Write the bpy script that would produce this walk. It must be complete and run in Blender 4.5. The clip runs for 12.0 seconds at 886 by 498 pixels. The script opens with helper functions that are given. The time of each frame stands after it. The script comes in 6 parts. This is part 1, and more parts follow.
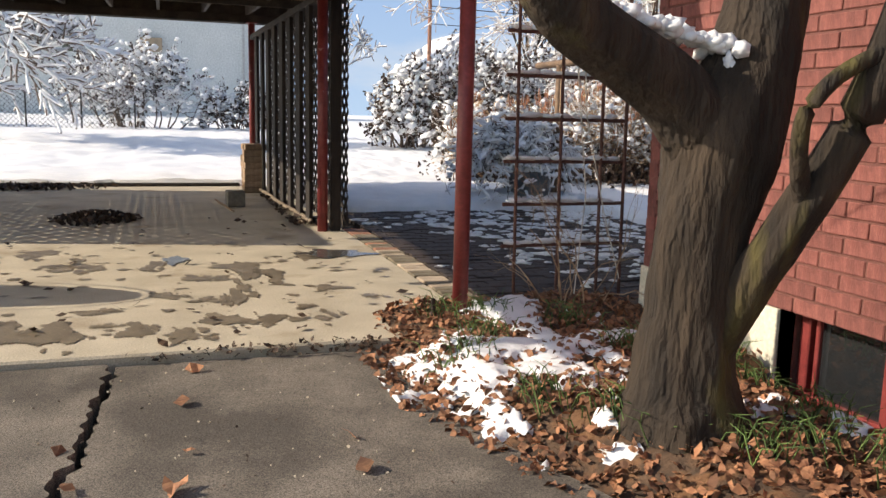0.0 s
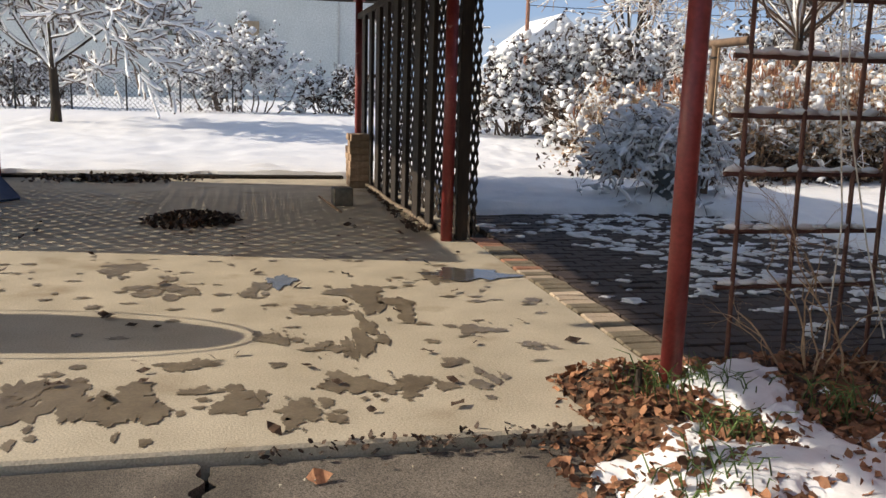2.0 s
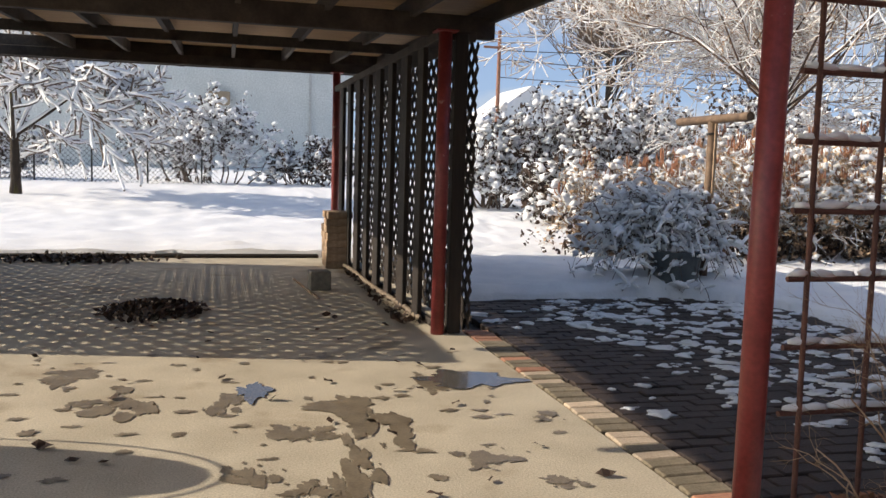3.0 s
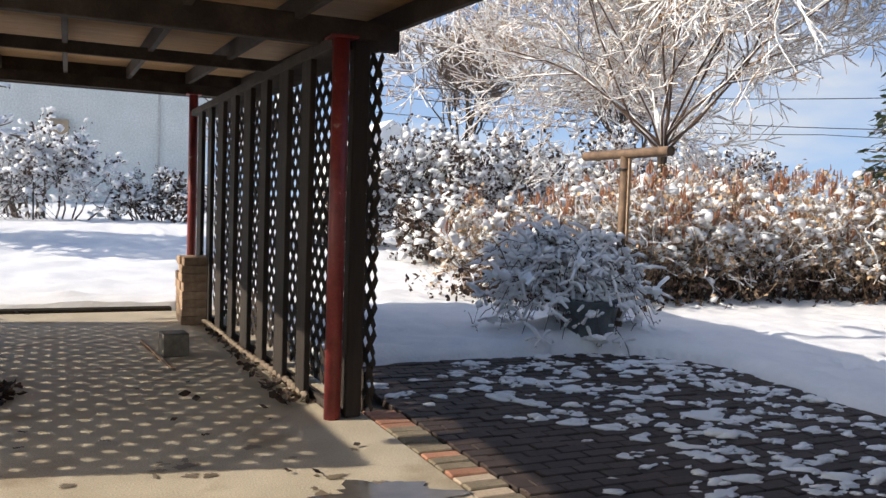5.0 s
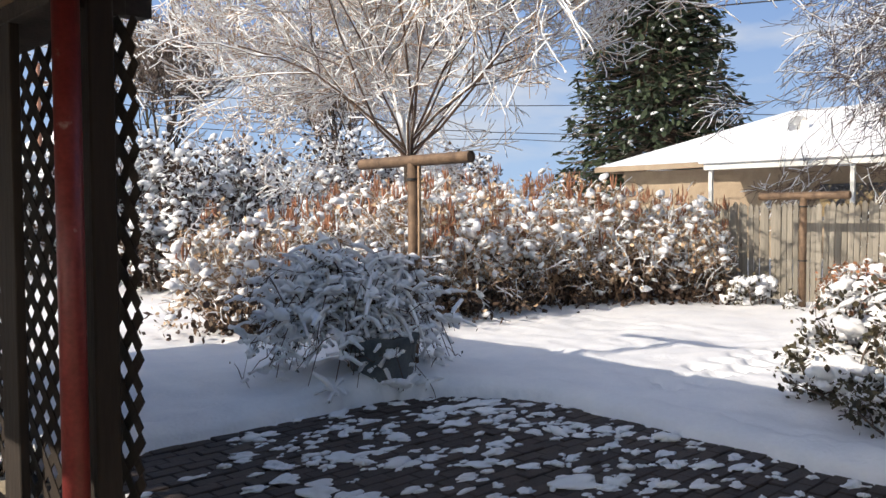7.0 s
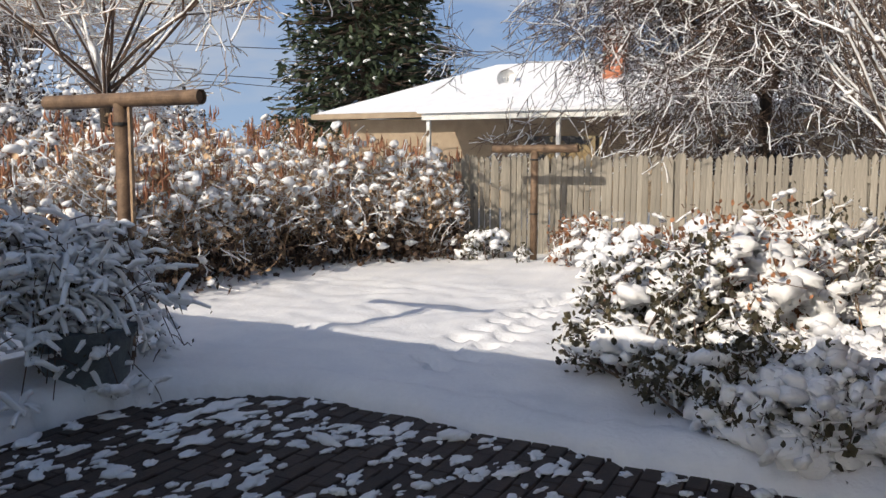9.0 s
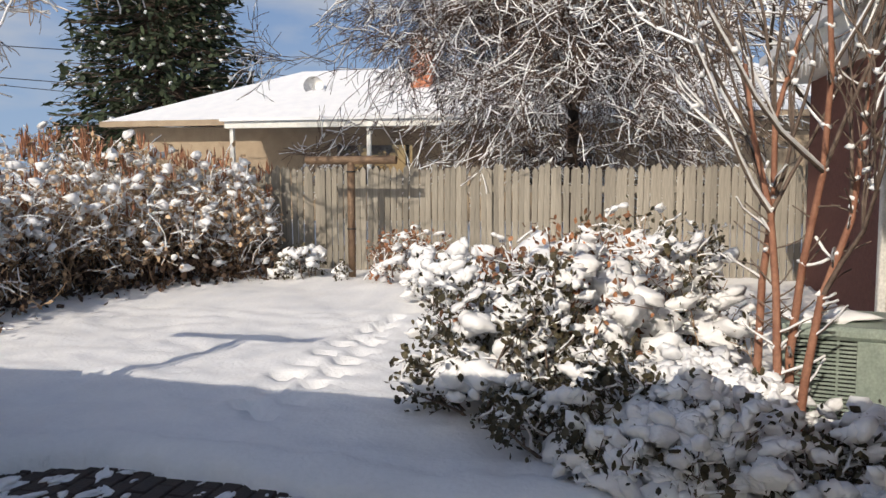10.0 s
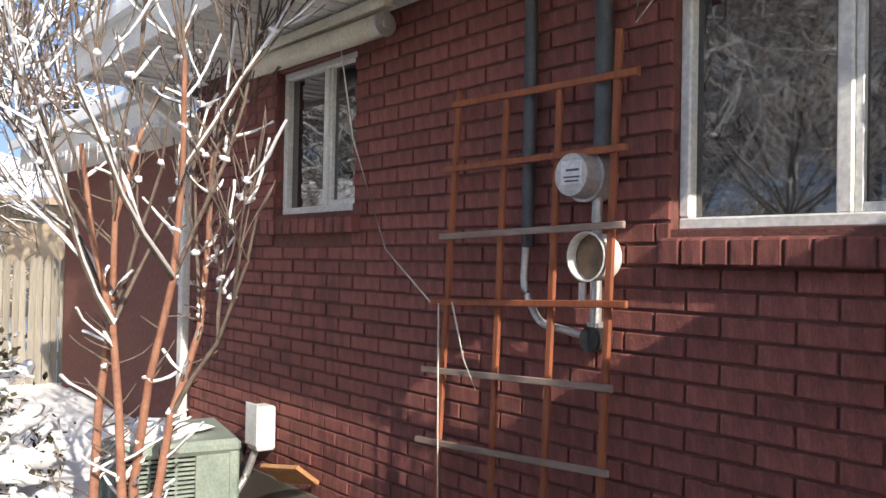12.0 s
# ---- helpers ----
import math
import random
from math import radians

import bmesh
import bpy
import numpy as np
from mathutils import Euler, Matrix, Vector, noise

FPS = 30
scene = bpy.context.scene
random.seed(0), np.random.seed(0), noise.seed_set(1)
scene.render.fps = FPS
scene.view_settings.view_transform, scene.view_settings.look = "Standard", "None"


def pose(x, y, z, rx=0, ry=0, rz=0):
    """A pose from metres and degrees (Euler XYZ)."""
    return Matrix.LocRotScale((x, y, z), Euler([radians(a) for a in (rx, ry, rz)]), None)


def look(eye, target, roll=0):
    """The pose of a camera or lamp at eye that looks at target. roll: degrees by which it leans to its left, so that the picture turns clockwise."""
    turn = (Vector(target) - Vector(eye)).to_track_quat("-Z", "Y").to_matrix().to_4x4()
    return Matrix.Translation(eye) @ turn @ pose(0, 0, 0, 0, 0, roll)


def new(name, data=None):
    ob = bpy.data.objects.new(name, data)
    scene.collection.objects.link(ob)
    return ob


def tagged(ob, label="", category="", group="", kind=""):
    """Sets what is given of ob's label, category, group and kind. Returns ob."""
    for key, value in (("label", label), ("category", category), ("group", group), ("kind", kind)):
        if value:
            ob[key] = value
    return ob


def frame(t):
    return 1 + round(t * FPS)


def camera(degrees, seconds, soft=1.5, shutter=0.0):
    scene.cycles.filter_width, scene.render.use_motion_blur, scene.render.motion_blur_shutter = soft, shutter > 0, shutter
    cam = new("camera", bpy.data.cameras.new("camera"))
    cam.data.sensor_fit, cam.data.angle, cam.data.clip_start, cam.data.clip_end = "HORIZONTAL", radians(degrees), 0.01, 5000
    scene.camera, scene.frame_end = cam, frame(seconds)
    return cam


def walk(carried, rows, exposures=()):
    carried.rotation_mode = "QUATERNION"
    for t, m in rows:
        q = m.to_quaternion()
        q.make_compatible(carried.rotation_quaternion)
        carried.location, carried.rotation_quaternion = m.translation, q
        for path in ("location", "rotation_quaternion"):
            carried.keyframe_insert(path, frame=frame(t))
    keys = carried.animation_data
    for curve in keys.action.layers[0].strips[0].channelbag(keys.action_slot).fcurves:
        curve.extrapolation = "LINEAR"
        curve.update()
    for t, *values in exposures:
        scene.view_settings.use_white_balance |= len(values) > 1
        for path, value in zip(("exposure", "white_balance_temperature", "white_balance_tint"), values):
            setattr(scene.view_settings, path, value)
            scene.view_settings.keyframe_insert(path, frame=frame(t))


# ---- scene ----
cam = camera(56.1, 12.0)
PATH = [
    (0, (0.498, 1.141, 1.155), (1.129, 3.012, 0.837), 1.4),
    (0.5, (0.489, 1.473, 1.154), (0.954, 3.387, 0.804), 1.5),
    (1, (0.441, 1.806, 1.161), (0.857, 3.728, 0.801), 1.0),
    (1.5, (0.435, 2.139, 1.16), (0.853, 4.059, 0.786), 1.6),
    (2, (0.425, 2.481, 1.192), (0.856, 4.4, 0.831), 1.6),
    (2.5, (0.414, 2.832, 1.21), (0.877, 4.752, 0.894), 1.1),
    (3, (0.407, 3.159, 1.274), (0.911, 5.085, 1.075), 1.7),
    (3.2, (0.459, 3.284, 1.307), (0.945, 5.221, 1.19), 2.0),
    (4.8, (0.508, 4.286, 1.311), (1.267, 6.134, 1.222), 2.2),
    (5, (0.501, 4.455, 1.304), (1.327, 6.274, 1.197), 1.9),
    (5.5, (0.536, 4.856, 1.337), (1.538, 6.584, 1.233), 0.6),
    (6, (0.588, 5.236, 1.347), (1.699, 6.898, 1.286), 0.2),
    (6.5, (0.673, 5.626, 1.351), (1.889, 7.213, 1.3), 0.0),
    (7, (0.768, 5.964, 1.401), (2.165, 7.393, 1.319), -0.3),
    (7.5, (0.949, 6.334, 1.394), (2.504, 7.584, 1.259), -1.2),
    (7.7, (1.02, 6.456, 1.406), (2.607, 7.662, 1.251), -1.3),
    (9.3, (1.535, 6.935, 1.475), (3.367, 7.71, 1.271), 0.5),
    (9.5, (1.615, 7.005, 1.49), (3.473, 7.719, 1.291), 0.6),
    (10, (1.958, 7.187, 1.511), (3.902, 7.615, 1.321), -0.2),
    (10.5, (2.223, 7.363, 1.52), (4.216, 7.356, 1.354), 0.6),
    (11, (2.478, 7.506, 1.525), (4.417, 7.03, 1.41), 1.5),
    (11.5, (2.587, 7.605, 1.569), (4.362, 6.685, 1.537), 1.4),
    (12, (2.654, 7.677, 1.595), (4.209, 6.42, 1.627), 1.1),
]
walk(cam, [(t, look(eye, target, roll)) for t, eye, target, roll in PATH],
     [(0, 0.55, 7000, 11), (1.5, 0.27, 7000, 11), (3, 0.38, 6900, 11), (5.5, 0.52, 6700, 11), (6.5, 0.5, 6700, 11), (7.5, 0.28, 6700, 11), (9.5, 0.0, 6700, 11), (10.5, -0.06, 6700, 11), (11.2, 0.06, 6600, 11), (11.6, 0.46, 6600, 11), (12, 0.88, 6500, 11)])

# ---------- sky, sun ----------
SUN_AZ = radians(-77.9)
SUN_EL = radians(29.0)
world = bpy.data.worlds.new("world")
scene.world = world
world.use_nodes = True
wn = world.node_tree
sky = wn.nodes.new("ShaderNodeTexSky")
sky.sky_type, sky.sun_disc = "NISHITA", False
sky.sun_elevation, sky.sun_rotation = SUN_EL, SUN_AZ
wn.links.new(sky.outputs[0], wn.nodes["Background"].inputs[0])
wn.nodes["Background"].inputs[1].default_value = 0.135
sun_dir = Vector((math.sin(SUN_AZ) * math.cos(SUN_EL), math.cos(SUN_AZ) * math.cos(SUN_EL), math.sin(SUN_EL)))
sun = new("sun", bpy.data.lights.new("sun", "SUN"))
sun.data.energy, sun.data.angle, sun.data.color = 3.7, radians(0.42), (1.0, 0.91, 0.78)
sun.matrix_world = look(sun_dir * 40, (0, 0, 0))


# ---------- materials ----------
def mat(name, c1, c2, scale=6.0, rough=0.8, metal=0.0, bump=0.25, fine=60.0, c3=None, c3_scale=1.2, c3_cut=(0.5, 0.62), vary=0.0, stretch=(1, 1, 1), island=0.0, distance=0.01, grain=0.16):
    """Two tones mixed by noise, a third in patches, fine relief, and a tone that varies from piece to piece."""
    m = bpy.data.materials.new(name)
    m.use_nodes = True
    nt = m.node_tree
    nd, ln = nt.nodes, nt.links
    bsdf = nd["Principled BSDF"]
    co = nd.new("ShaderNodeTexCoord")
    mp = nd.new("ShaderNodeMapping")
    mp.inputs["Scale"].default_value = stretch
    ln.new(co.outputs["Object"], mp.inputs[0])
    n1 = nd.new("ShaderNodeTexNoise")
    n1.inputs["Scale"].default_value, n1.inputs["Detail"].default_value = scale, 8
    ln.new(mp.outputs[0], n1.inputs["Vector"])
    r1 = nd.new("ShaderNodeValToRGB")
    r1.color_ramp.elements[0].position, r1.color_ramp.elements[1].position = 0.32, 0.68
    r1.color_ramp.elements[0].color, r1.color_ramp.elements[1].color = (*c1, 1), (*c2, 1)
    ln.new(n1.outputs[0], r1.inputs[0])
    col = r1.outputs[0]
    if c3:
        n3 = nd.new("ShaderNodeTexNoise")
        n3.inputs["Scale"].default_value, n3.inputs["Detail"].default_value = c3_scale, 5
        ln.new(mp.outputs[0], n3.inputs["Vector"])
        r3 = nd.new("ShaderNodeValToRGB")
        r3.color_ramp.elements[0].position, r3.color_ramp.elements[1].position = c3_cut
        ln.new(n3.outputs[0], r3.inputs[0])
        mx = nd.new("ShaderNodeMixRGB")
        mx.inputs[2].default_value = (*c3, 1)
        ln.new(r3.outputs[0], mx.inputs[0]), ln.new(col, mx.inputs[1])
        col = mx.outputs[0]
    if vary or island:
        hv = nd.new("ShaderNodeHueSaturation")
        mr = nd.new("ShaderNodeMapRange")
        amount = vary or island
        mr.inputs[3].default_value, mr.inputs[4].default_value = 1 - amount, 1 + amount
        if vary:
            src = nd.new("ShaderNodeObjectInfo").outputs["Random"]
        else:
            src = nd.new("ShaderNodeNewGeometry").outputs["Random Per Island"]
        ln.new(src, mr.inputs[0]), ln.new(mr.outputs[0], hv.inputs["Value"]), ln.new(col, hv.inputs["Color"])
        col = hv.outputs[0]
    n2 = nd.new("ShaderNodeTexNoise")
    n2.inputs["Scale"].default_value, n2.inputs["Detail"].default_value = fine, 6
    ln.new(mp.outputs[0], n2.inputs["Vector"])
    gm = nd.new("ShaderNodeMapRange")
    gm.inputs[1].default_value, gm.inputs[2].default_value, gm.inputs[3].default_value, gm.inputs[4].default_value = 0.3, 0.7, 1 - grain, 1 + grain
    gv = nd.new("ShaderNodeHueSaturation")
    ln.new(n2.outputs[0], gm.inputs[0]), ln.new(gm.outputs[0], gv.inputs["Value"]), ln.new(col, gv.inputs["Color"])
    ln.new(gv.outputs[0], bsdf.inputs["Base Color"])
    bp = nd.new("ShaderNodeBump")
    bp.inputs["Strength"].default_value, bp.inputs["Distance"].default_value = bump, distance
    ln.new(n2.outputs[0], bp.inputs["Height"]), ln.new(bp.outputs[0], bsdf.inputs["Normal"])
    rr = nd.new("ShaderNodeMapRange")
    rr.inputs[3].default_value, rr.inputs[4].default_value = max(0.02, rough - 0.12), min(1, rough + 0.1)
    ln.new(n1.outputs[0], rr.inputs[0]), ln.new(rr.outputs[0], bsdf.inputs["Roughness"])
    bsdf.inputs["Metallic"].default_value = metal
    return m


def snow_mat(name, fine):
    m = mat(name, (0.80, 0.81, 0.83), (0.88, 0.88, 0.88), 3.0, 0.75, 0, 0.35, fine, distance=0.02, grain=0.02)
    b = m.node_tree.nodes["Principled BSDF"]
    b.inputs["Specular IOR Level"].default_value = 0.25
    return m


SNOW = snow_mat("snow", 30)
CONCRETE = mat("pale_concrete", (0.44, 0.38, 0.28), (0.56, 0.49, 0.37), 2.5, 0.85, 0, 0.35, 110, grain=0.22, c3=(0.34, 0.27, 0.18), c3_scale=1.6, c3_cut=(0.58, 0.7))
APRON = mat("grey_concrete", (0.115, 0.098, 0.078), (0.21, 0.18, 0.145), 3.5, 0.85, 0, 0.35, 190, c3=(0.085, 0.072, 0.058), c3_scale=1.3, c3_cut=(0.48, 0.6), grain=0.75)
WET = mat("wet_concrete", (0.135, 0.105, 0.07), (0.235, 0.19, 0.13), 7.0, 0.45, 0, 0.12, 80)
PUDDLE = mat("standing_water", (0.09, 0.085, 0.08), (0.11, 0.10, 0.09), 5.0, 0.12, 0, 0.02, 10)
BLACK = mat("dark_gap_fill", (0.012, 0.010, 0.008), (0.05, 0.04, 0.03), 20, 0.95, 0, 0.5, 80)
SOIL = mat("mulch", (0.045, 0.028, 0.018), (0.12, 0.07, 0.04), 14, 0.95, 0, 0.9, 60, c3=(0.17, 0.085, 0.04), c3_scale=7)
PAVER = mat("dark_wet_paver", (0.028, 0.018, 0.014), (0.055, 0.036, 0.027), 18, 0.72, 0, 0.4, 90, vary=0.2)
PAVER_REST = mat("dark_wet_paver_rest", (0.028, 0.018, 0.014), (0.055, 0.036, 0.027), 18, 0.72, 0, 0.4, 90, island=0.2)
STRIP = [mat("edge_brick_red", (0.34, 0.15, 0.09), (0.45, 0.24, 0.15), 16, 0.85, 0, 0.5, 90, vary=0.2),
         mat("edge_brick_cream", (0.46, 0.36, 0.26), (0.58, 0.47, 0.35), 16, 0.85, 0, 0.5, 90, vary=0.2),
         mat("edge_brick_grey", (0.17, 0.14, 0.09), (0.28, 0.23, 0.16), 16, 0.85, 0, 0.5, 90, vary=0.2)]
REDPAINT = mat("red_paint", (0.17, 0.026, 0.025), (0.25, 0.046, 0.042), 9, 0.45, 0, 0.15, 60, c3=(0.45, 0.30, 0.27), c3_scale=9, c3_cut=(0.68, 0.74))
REDWOOD = mat("dark_red_paint", (0.14, 0.015, 0.015), (0.2, 0.03, 0.03), 9, 0.55, 0, 0.25, 60)
DARKWOOD = mat("dark_stained_wood", (0.016, 0.011, 0.008), (0.042, 0.03, 0.023), 5, 0.8, 0, 0.5, 40, stretch=(1, 1, 0.12))
BEAM = mat("dark_roof_timber", (0.028, 0.021, 0.016), (0.07, 0.055, 0.045), 6, 0.85, 0, 0.4, 40)
PLY = mat("roof_plywood", (0.30, 0.17, 0.07), (0.42, 0.26, 0.12), 2.5, 0.85, 0, 0.2, 30, stretch=(1, 6, 1))
BRICK = mat("red_house_brick", (0.20, 0.063, 0.052), (0.275, 0.098, 0.08), 14, 0.82, 0, 0.6, 70, c3=(0.15, 0.05, 0.044), c3_scale=5, vary=0.16, stretch=(4, 4, 1))
BRICK_REST = mat("red_house_brick_rest", (0.20, 0.063, 0.052), (0.275, 0.098, 0.08), 14, 0.82, 0, 0.6, 70, c3=(0.15, 0.05, 0.044), c3_scale=5, island=0.16, stretch=(4, 4, 1))
MORTAR = mat("red_mortar", (0.13, 0.05, 0.042), (0.19, 0.08, 0.065), 20, 0.95, 0, 0.5, 120)
CREAM = mat("cream_foundation_paint", (0.62, 0.58, 0.46), (0.72, 0.68, 0.56), 5, 0.8, 0, 0.35, 50, c3=(0.45, 0.40, 0.30), c3_scale=4, c3_cut=(0.62, 0.75))
WHITE = mat("white_paint", (0.66, 0.66, 0.62), (0.78, 0.77, 0.73), 6, 0.5, 0, 0.08, 50)
BARK = mat("tree_bark", (0.013, 0.009, 0.006), (0.058, 0.040, 0.026), 7, 0.95, 0, 1.0, 24, c3=(0.10, 0.085, 0.02), c3_scale=2.4, c3_cut=(0.6, 0.7), stretch=(1, 1, 0.25), distance=0.05)
TWIG = mat("grey_brown_twig", (0.10, 0.075, 0.06), (0.19, 0.14, 0.11), 20, 0.9, 0, 0.3, 60)
BARKTWIG = mat("dark_brown_twig", (0.06, 0.038, 0.028), (0.13, 0.085, 0.062), 20, 0.9, 0, 0.3, 60)
TWIG_RED = mat("red_brown_stem", (0.24, 0.105, 0.065), (0.36, 0.18, 0.115), 12, 0.75, 0, 0.3, 60)
TAN = mat("dry_vine_stem", (0.30, 0.19, 0.11), (0.45, 0.31, 0.20), 14, 0.9, 0, 0.3, 60)
DRYLEAF = mat("dry_leaf", (0.17, 0.07, 0.035), (0.33, 0.16, 0.08), 25, 0.8, 0, 0.4, 60, island=0.55)
STRAW = mat("straw_vine_leaf", (0.36, 0.23, 0.13), (0.56, 0.42, 0.28), 25, 0.85, 0, 0.4, 60, island=0.4)
LITTER = mat("dark_leaf", (0.035, 0.018, 0.01), (0.08, 0.045, 0.025), 25, 0.7, 0, 0.4, 60, island=0.5)
GREENLEAF = mat("dull_green_leaf", (0.03, 0.03, 0.016), (0.09, 0.07, 0.035), 25, 0.7, 0, 0.3, 60, island=0.45)
GRASS = mat("grass_blade", (0.06, 0.11, 0.025), (0.14, 0.22, 0.06), 25, 0.7, 0, 0.2, 60, island=0.4)
NEEDLE = mat("spruce_needles", (0.018, 0.032, 0.015), (0.05, 0.065, 0.032), 9, 0.9, 0, 0.5, 60, island=0.4)
FENCE = mat("weathered_fence_board", (0.21, 0.19, 0.155), (0.34, 0.31, 0.26), 8, 0.9, 0, 0.5, 50, vary=0.22, stretch=(1, 1, 0.1))
FENCE_REST = mat("weathered_fence_rest", (0.21, 0.19, 0.155), (0.34, 0.31, 0.26), 8, 0.9, 0, 0.5, 50, island=0.22, stretch=(1, 1, 0.1))
RUST = mat("rusty_steel_pipe", (0.13, 0.085, 0.055), (0.25, 0.165, 0.105), 12, 0.7, 0.3, 0.3, 80)
REBAR = mat("rusty_rebar", (0.10, 0.045, 0.035), (0.17, 0.08, 0.06), 14, 0.8, 0.2, 0.4, 90)
STEEL = mat("grey_galvanised_steel", (0.40, 0.40, 0.40), (0.55, 0.55, 0.54), 8, 0.45, 0.6, 0.1, 80)
CONDUIT = mat("dark_conduit_paint", (0.05, 0.055, 0.06), (0.09, 0.095, 0.10), 8, 0.5, 0.2, 0.1, 80)
ORANGEWOOD = mat("orange_stained_lath", (0.22, 0.062, 0.026), (0.34, 0.11, 0.046), 9, 0.75, 0, 0.3, 60, stretch=(1, 1, 0.2))
GREYLATH = mat("weathered_grey_lath", (0.20, 0.14, 0.11), (0.34, 0.26, 0.21), 9, 0.85, 0, 0.4, 60, stretch=(0.2, 1, 1))
ACPAINT = mat("grey_green_metal_paint", (0.22, 0.27, 0.23), (0.30, 0.35, 0.30), 6, 0.5, 0.1, 0.08, 60)
# near-black colour stands in for shade inside the rooms and the cabinet
DARK = mat("inside_shade", (0.015, 0.015, 0.016), (0.03, 0.03, 0.03), 5, 0.8)
POTGREY = mat("blue_grey_plastic_pot", (0.06, 0.075, 0.085), (0.11, 0.13, 0.14), 6, 0.6, 0, 0.1, 60)
STACKBRICK = mat("old_pale_brick", (0.34, 0.22, 0.14), (0.50, 0.36, 0.25), 12, 0.9, 0, 0.6, 70, vary=0.25)
BLOCKGREY = mat("concrete_block", (0.17, 0.15, 0.12), (0.26, 0.23, 0.19), 20, 0.9, 0, 0.6, 90)
ROPE = mat("old_rope", (0.16, 0.12, 0.085), (0.32, 0.25, 0.18), 20, 0.9, 0, 0.5, 90)
FARWALL = mat("pale_far_siding", (0.55, 0.58, 0.57), (0.62, 0.64, 0.63), 0.6, 0.8, 0, 0.1, 10)
TANWALL = mat("tan_stucco", (0.30, 0.23, 0.16), (0.38, 0.30, 0.21), 3, 0.9, 0, 0.3, 40)
ORANGEBRICK = mat("orange_chimney_brick", (0.42, 0.15, 0.08), (0.52, 0.22, 0.13), 9, 0.9, 0, 0.4, 30)
BLUETARP = mat("blue_plastic", (0.05, 0.09, 0.19), (0.09, 0.14, 0.26), 6, 0.5)
WIRE = mat("black_wire", (0.012, 0.012, 0.012), (0.03, 0.03, 0.03), 9, 0.6)
CORD = mat("pale_cord", (0.55, 0.5, 0.42), (0.68, 0.63, 0.55), 20, 0.9)
PAPER = mat("meter_label_white", (0.62, 0.63, 0.66), (0.7, 0.7, 0.72), 20, 0.6)
PINK = mat("pink_tape", (0.7, 0.05, 0.16), (0.8, 0.08, 0.2), 8, 0.5)
CARD = mat("weathered_board", (0.42, 0.20, 0.08), (0.55, 0.30, 0.14), 8, 0.85)
POD = mat("dry_seed_pod", (0.24, 0.09, 0.05), (0.40, 0.20, 0.11), 14, 0.8, island=0.3)
BLIND = mat("rolled_blind_vinyl", (0.55, 0.52, 0.42), (0.66, 0.63, 0.53), 6, 0.6)
glass = bpy.data.materials.new("window_glass")
glass.use_nodes = True
gb = glass.node_tree.nodes["Principled BSDF"]
gb.inputs["Base Color"].default_value = (0.02, 0.022, 0.024, 1)
gb.inputs["Roughness"].default_value = 0.03
gb.inputs["Specular IOR Level"].default_value = 1.0
gb.inputs["Coat Weight"].default_value = 1.0
gb.inputs["Coat Roughness"].default_value = 0.02


cloud = bpy.data.materials.new("winter_sky_and_cloud")
cloud.use_nodes = True
cn = cloud.node_tree
cn.nodes.remove(cn.nodes["Principled BSDF"])
tc = cn.nodes.new("ShaderNodeTexCoord")
mp = cn.nodes.new("ShaderNodeMapping")
mp.inputs["Scale"].default_value = (0.006, 0.006, 0.02)
nz = cn.nodes.new("ShaderNodeTexNoise")
nz.inputs["Scale"].default_value, nz.inputs["Detail"].default_value = 1.3, 9
cr = cn.nodes.new("ShaderNodeValToRGB")
cr.color_ramp.elements[0].position, cr.color_ramp.elements[1].position = 0.47, 0.66
sx = cn.nodes.new("ShaderNodeSeparateXYZ")
mr = cn.nodes.new("ShaderNodeMapRange")
mr.inputs[1].default_value, mr.inputs[2].default_value = 0.0, 190.0
gr_ = cn.nodes.new("ShaderNodeValToRGB")
gr_.color_ramp.elements[0].color, gr_.color_ramp.elements[1].color = (0.40, 0.56, 0.78, 1), (0.07, 0.20, 0.56, 1)
mx = cn.nodes.new("ShaderNodeMixRGB")
mx.inputs[2].default_value = (0.62, 0.66, 0.72, 1)
em_ = cn.nodes.new("ShaderNodeEmission")
em_.inputs[1].default_value = 0.85
cn.links.new(tc.outputs["Object"], mp.inputs[0]), cn.links.new(mp.outputs[0], nz.inputs["Vector"]), cn.links.new(nz.outputs[0], cr.inputs[0])
cn.links.new(tc.outputs["Object"], sx.inputs[0]), cn.links.new(sx.outputs[2], mr.inputs[0]), cn.links.new(mr.outputs[0], gr_.inputs[0])
cn.links.new(gr_.outputs[0], mx.inputs[1]), cn.links.new(cr.outputs[0], mx.inputs[0]), cn.links.new(mx.outputs[0], em_.inputs[0])
cn.links.new(em_.outputs[0], cn.nodes["Material Output"].inputs[0])


# ---------- mesh tools ----------
def np_mesh(name, verts, faces, mats, smooth=False, index=None):
    """A mesh from arrays: faces all of one size."""
    verts, faces = np.asarray(verts, dtype=np.float32), np.asarray(faces, dtype=np.int32)
    me = bpy.data.meshes.new(name)
    n, k = faces.shape
    me.vertices.add(len(verts))
    me.vertices.foreach_set("co", verts.ravel())
    me.loops.add(n * k)
    me.loops.foreach_set("vertex_index", faces.ravel())
    me.polygons.add(n)
    me.polygons.foreach_set("loop_start", np.arange(0, n * k, k, dtype=np.int32))
    for m in mats if isinstance(mats, (list, tuple)) else [mats]:
        me.materials.append(m)
    if index is not None:
        me.polygons.foreach_set("material_index", np.asarray(index, dtype=np.int32))
    me.polygons.foreach_set("use_smooth", np.full(n, smooth))
    me.update(calc_edges=True)
    me.validate()
    return me


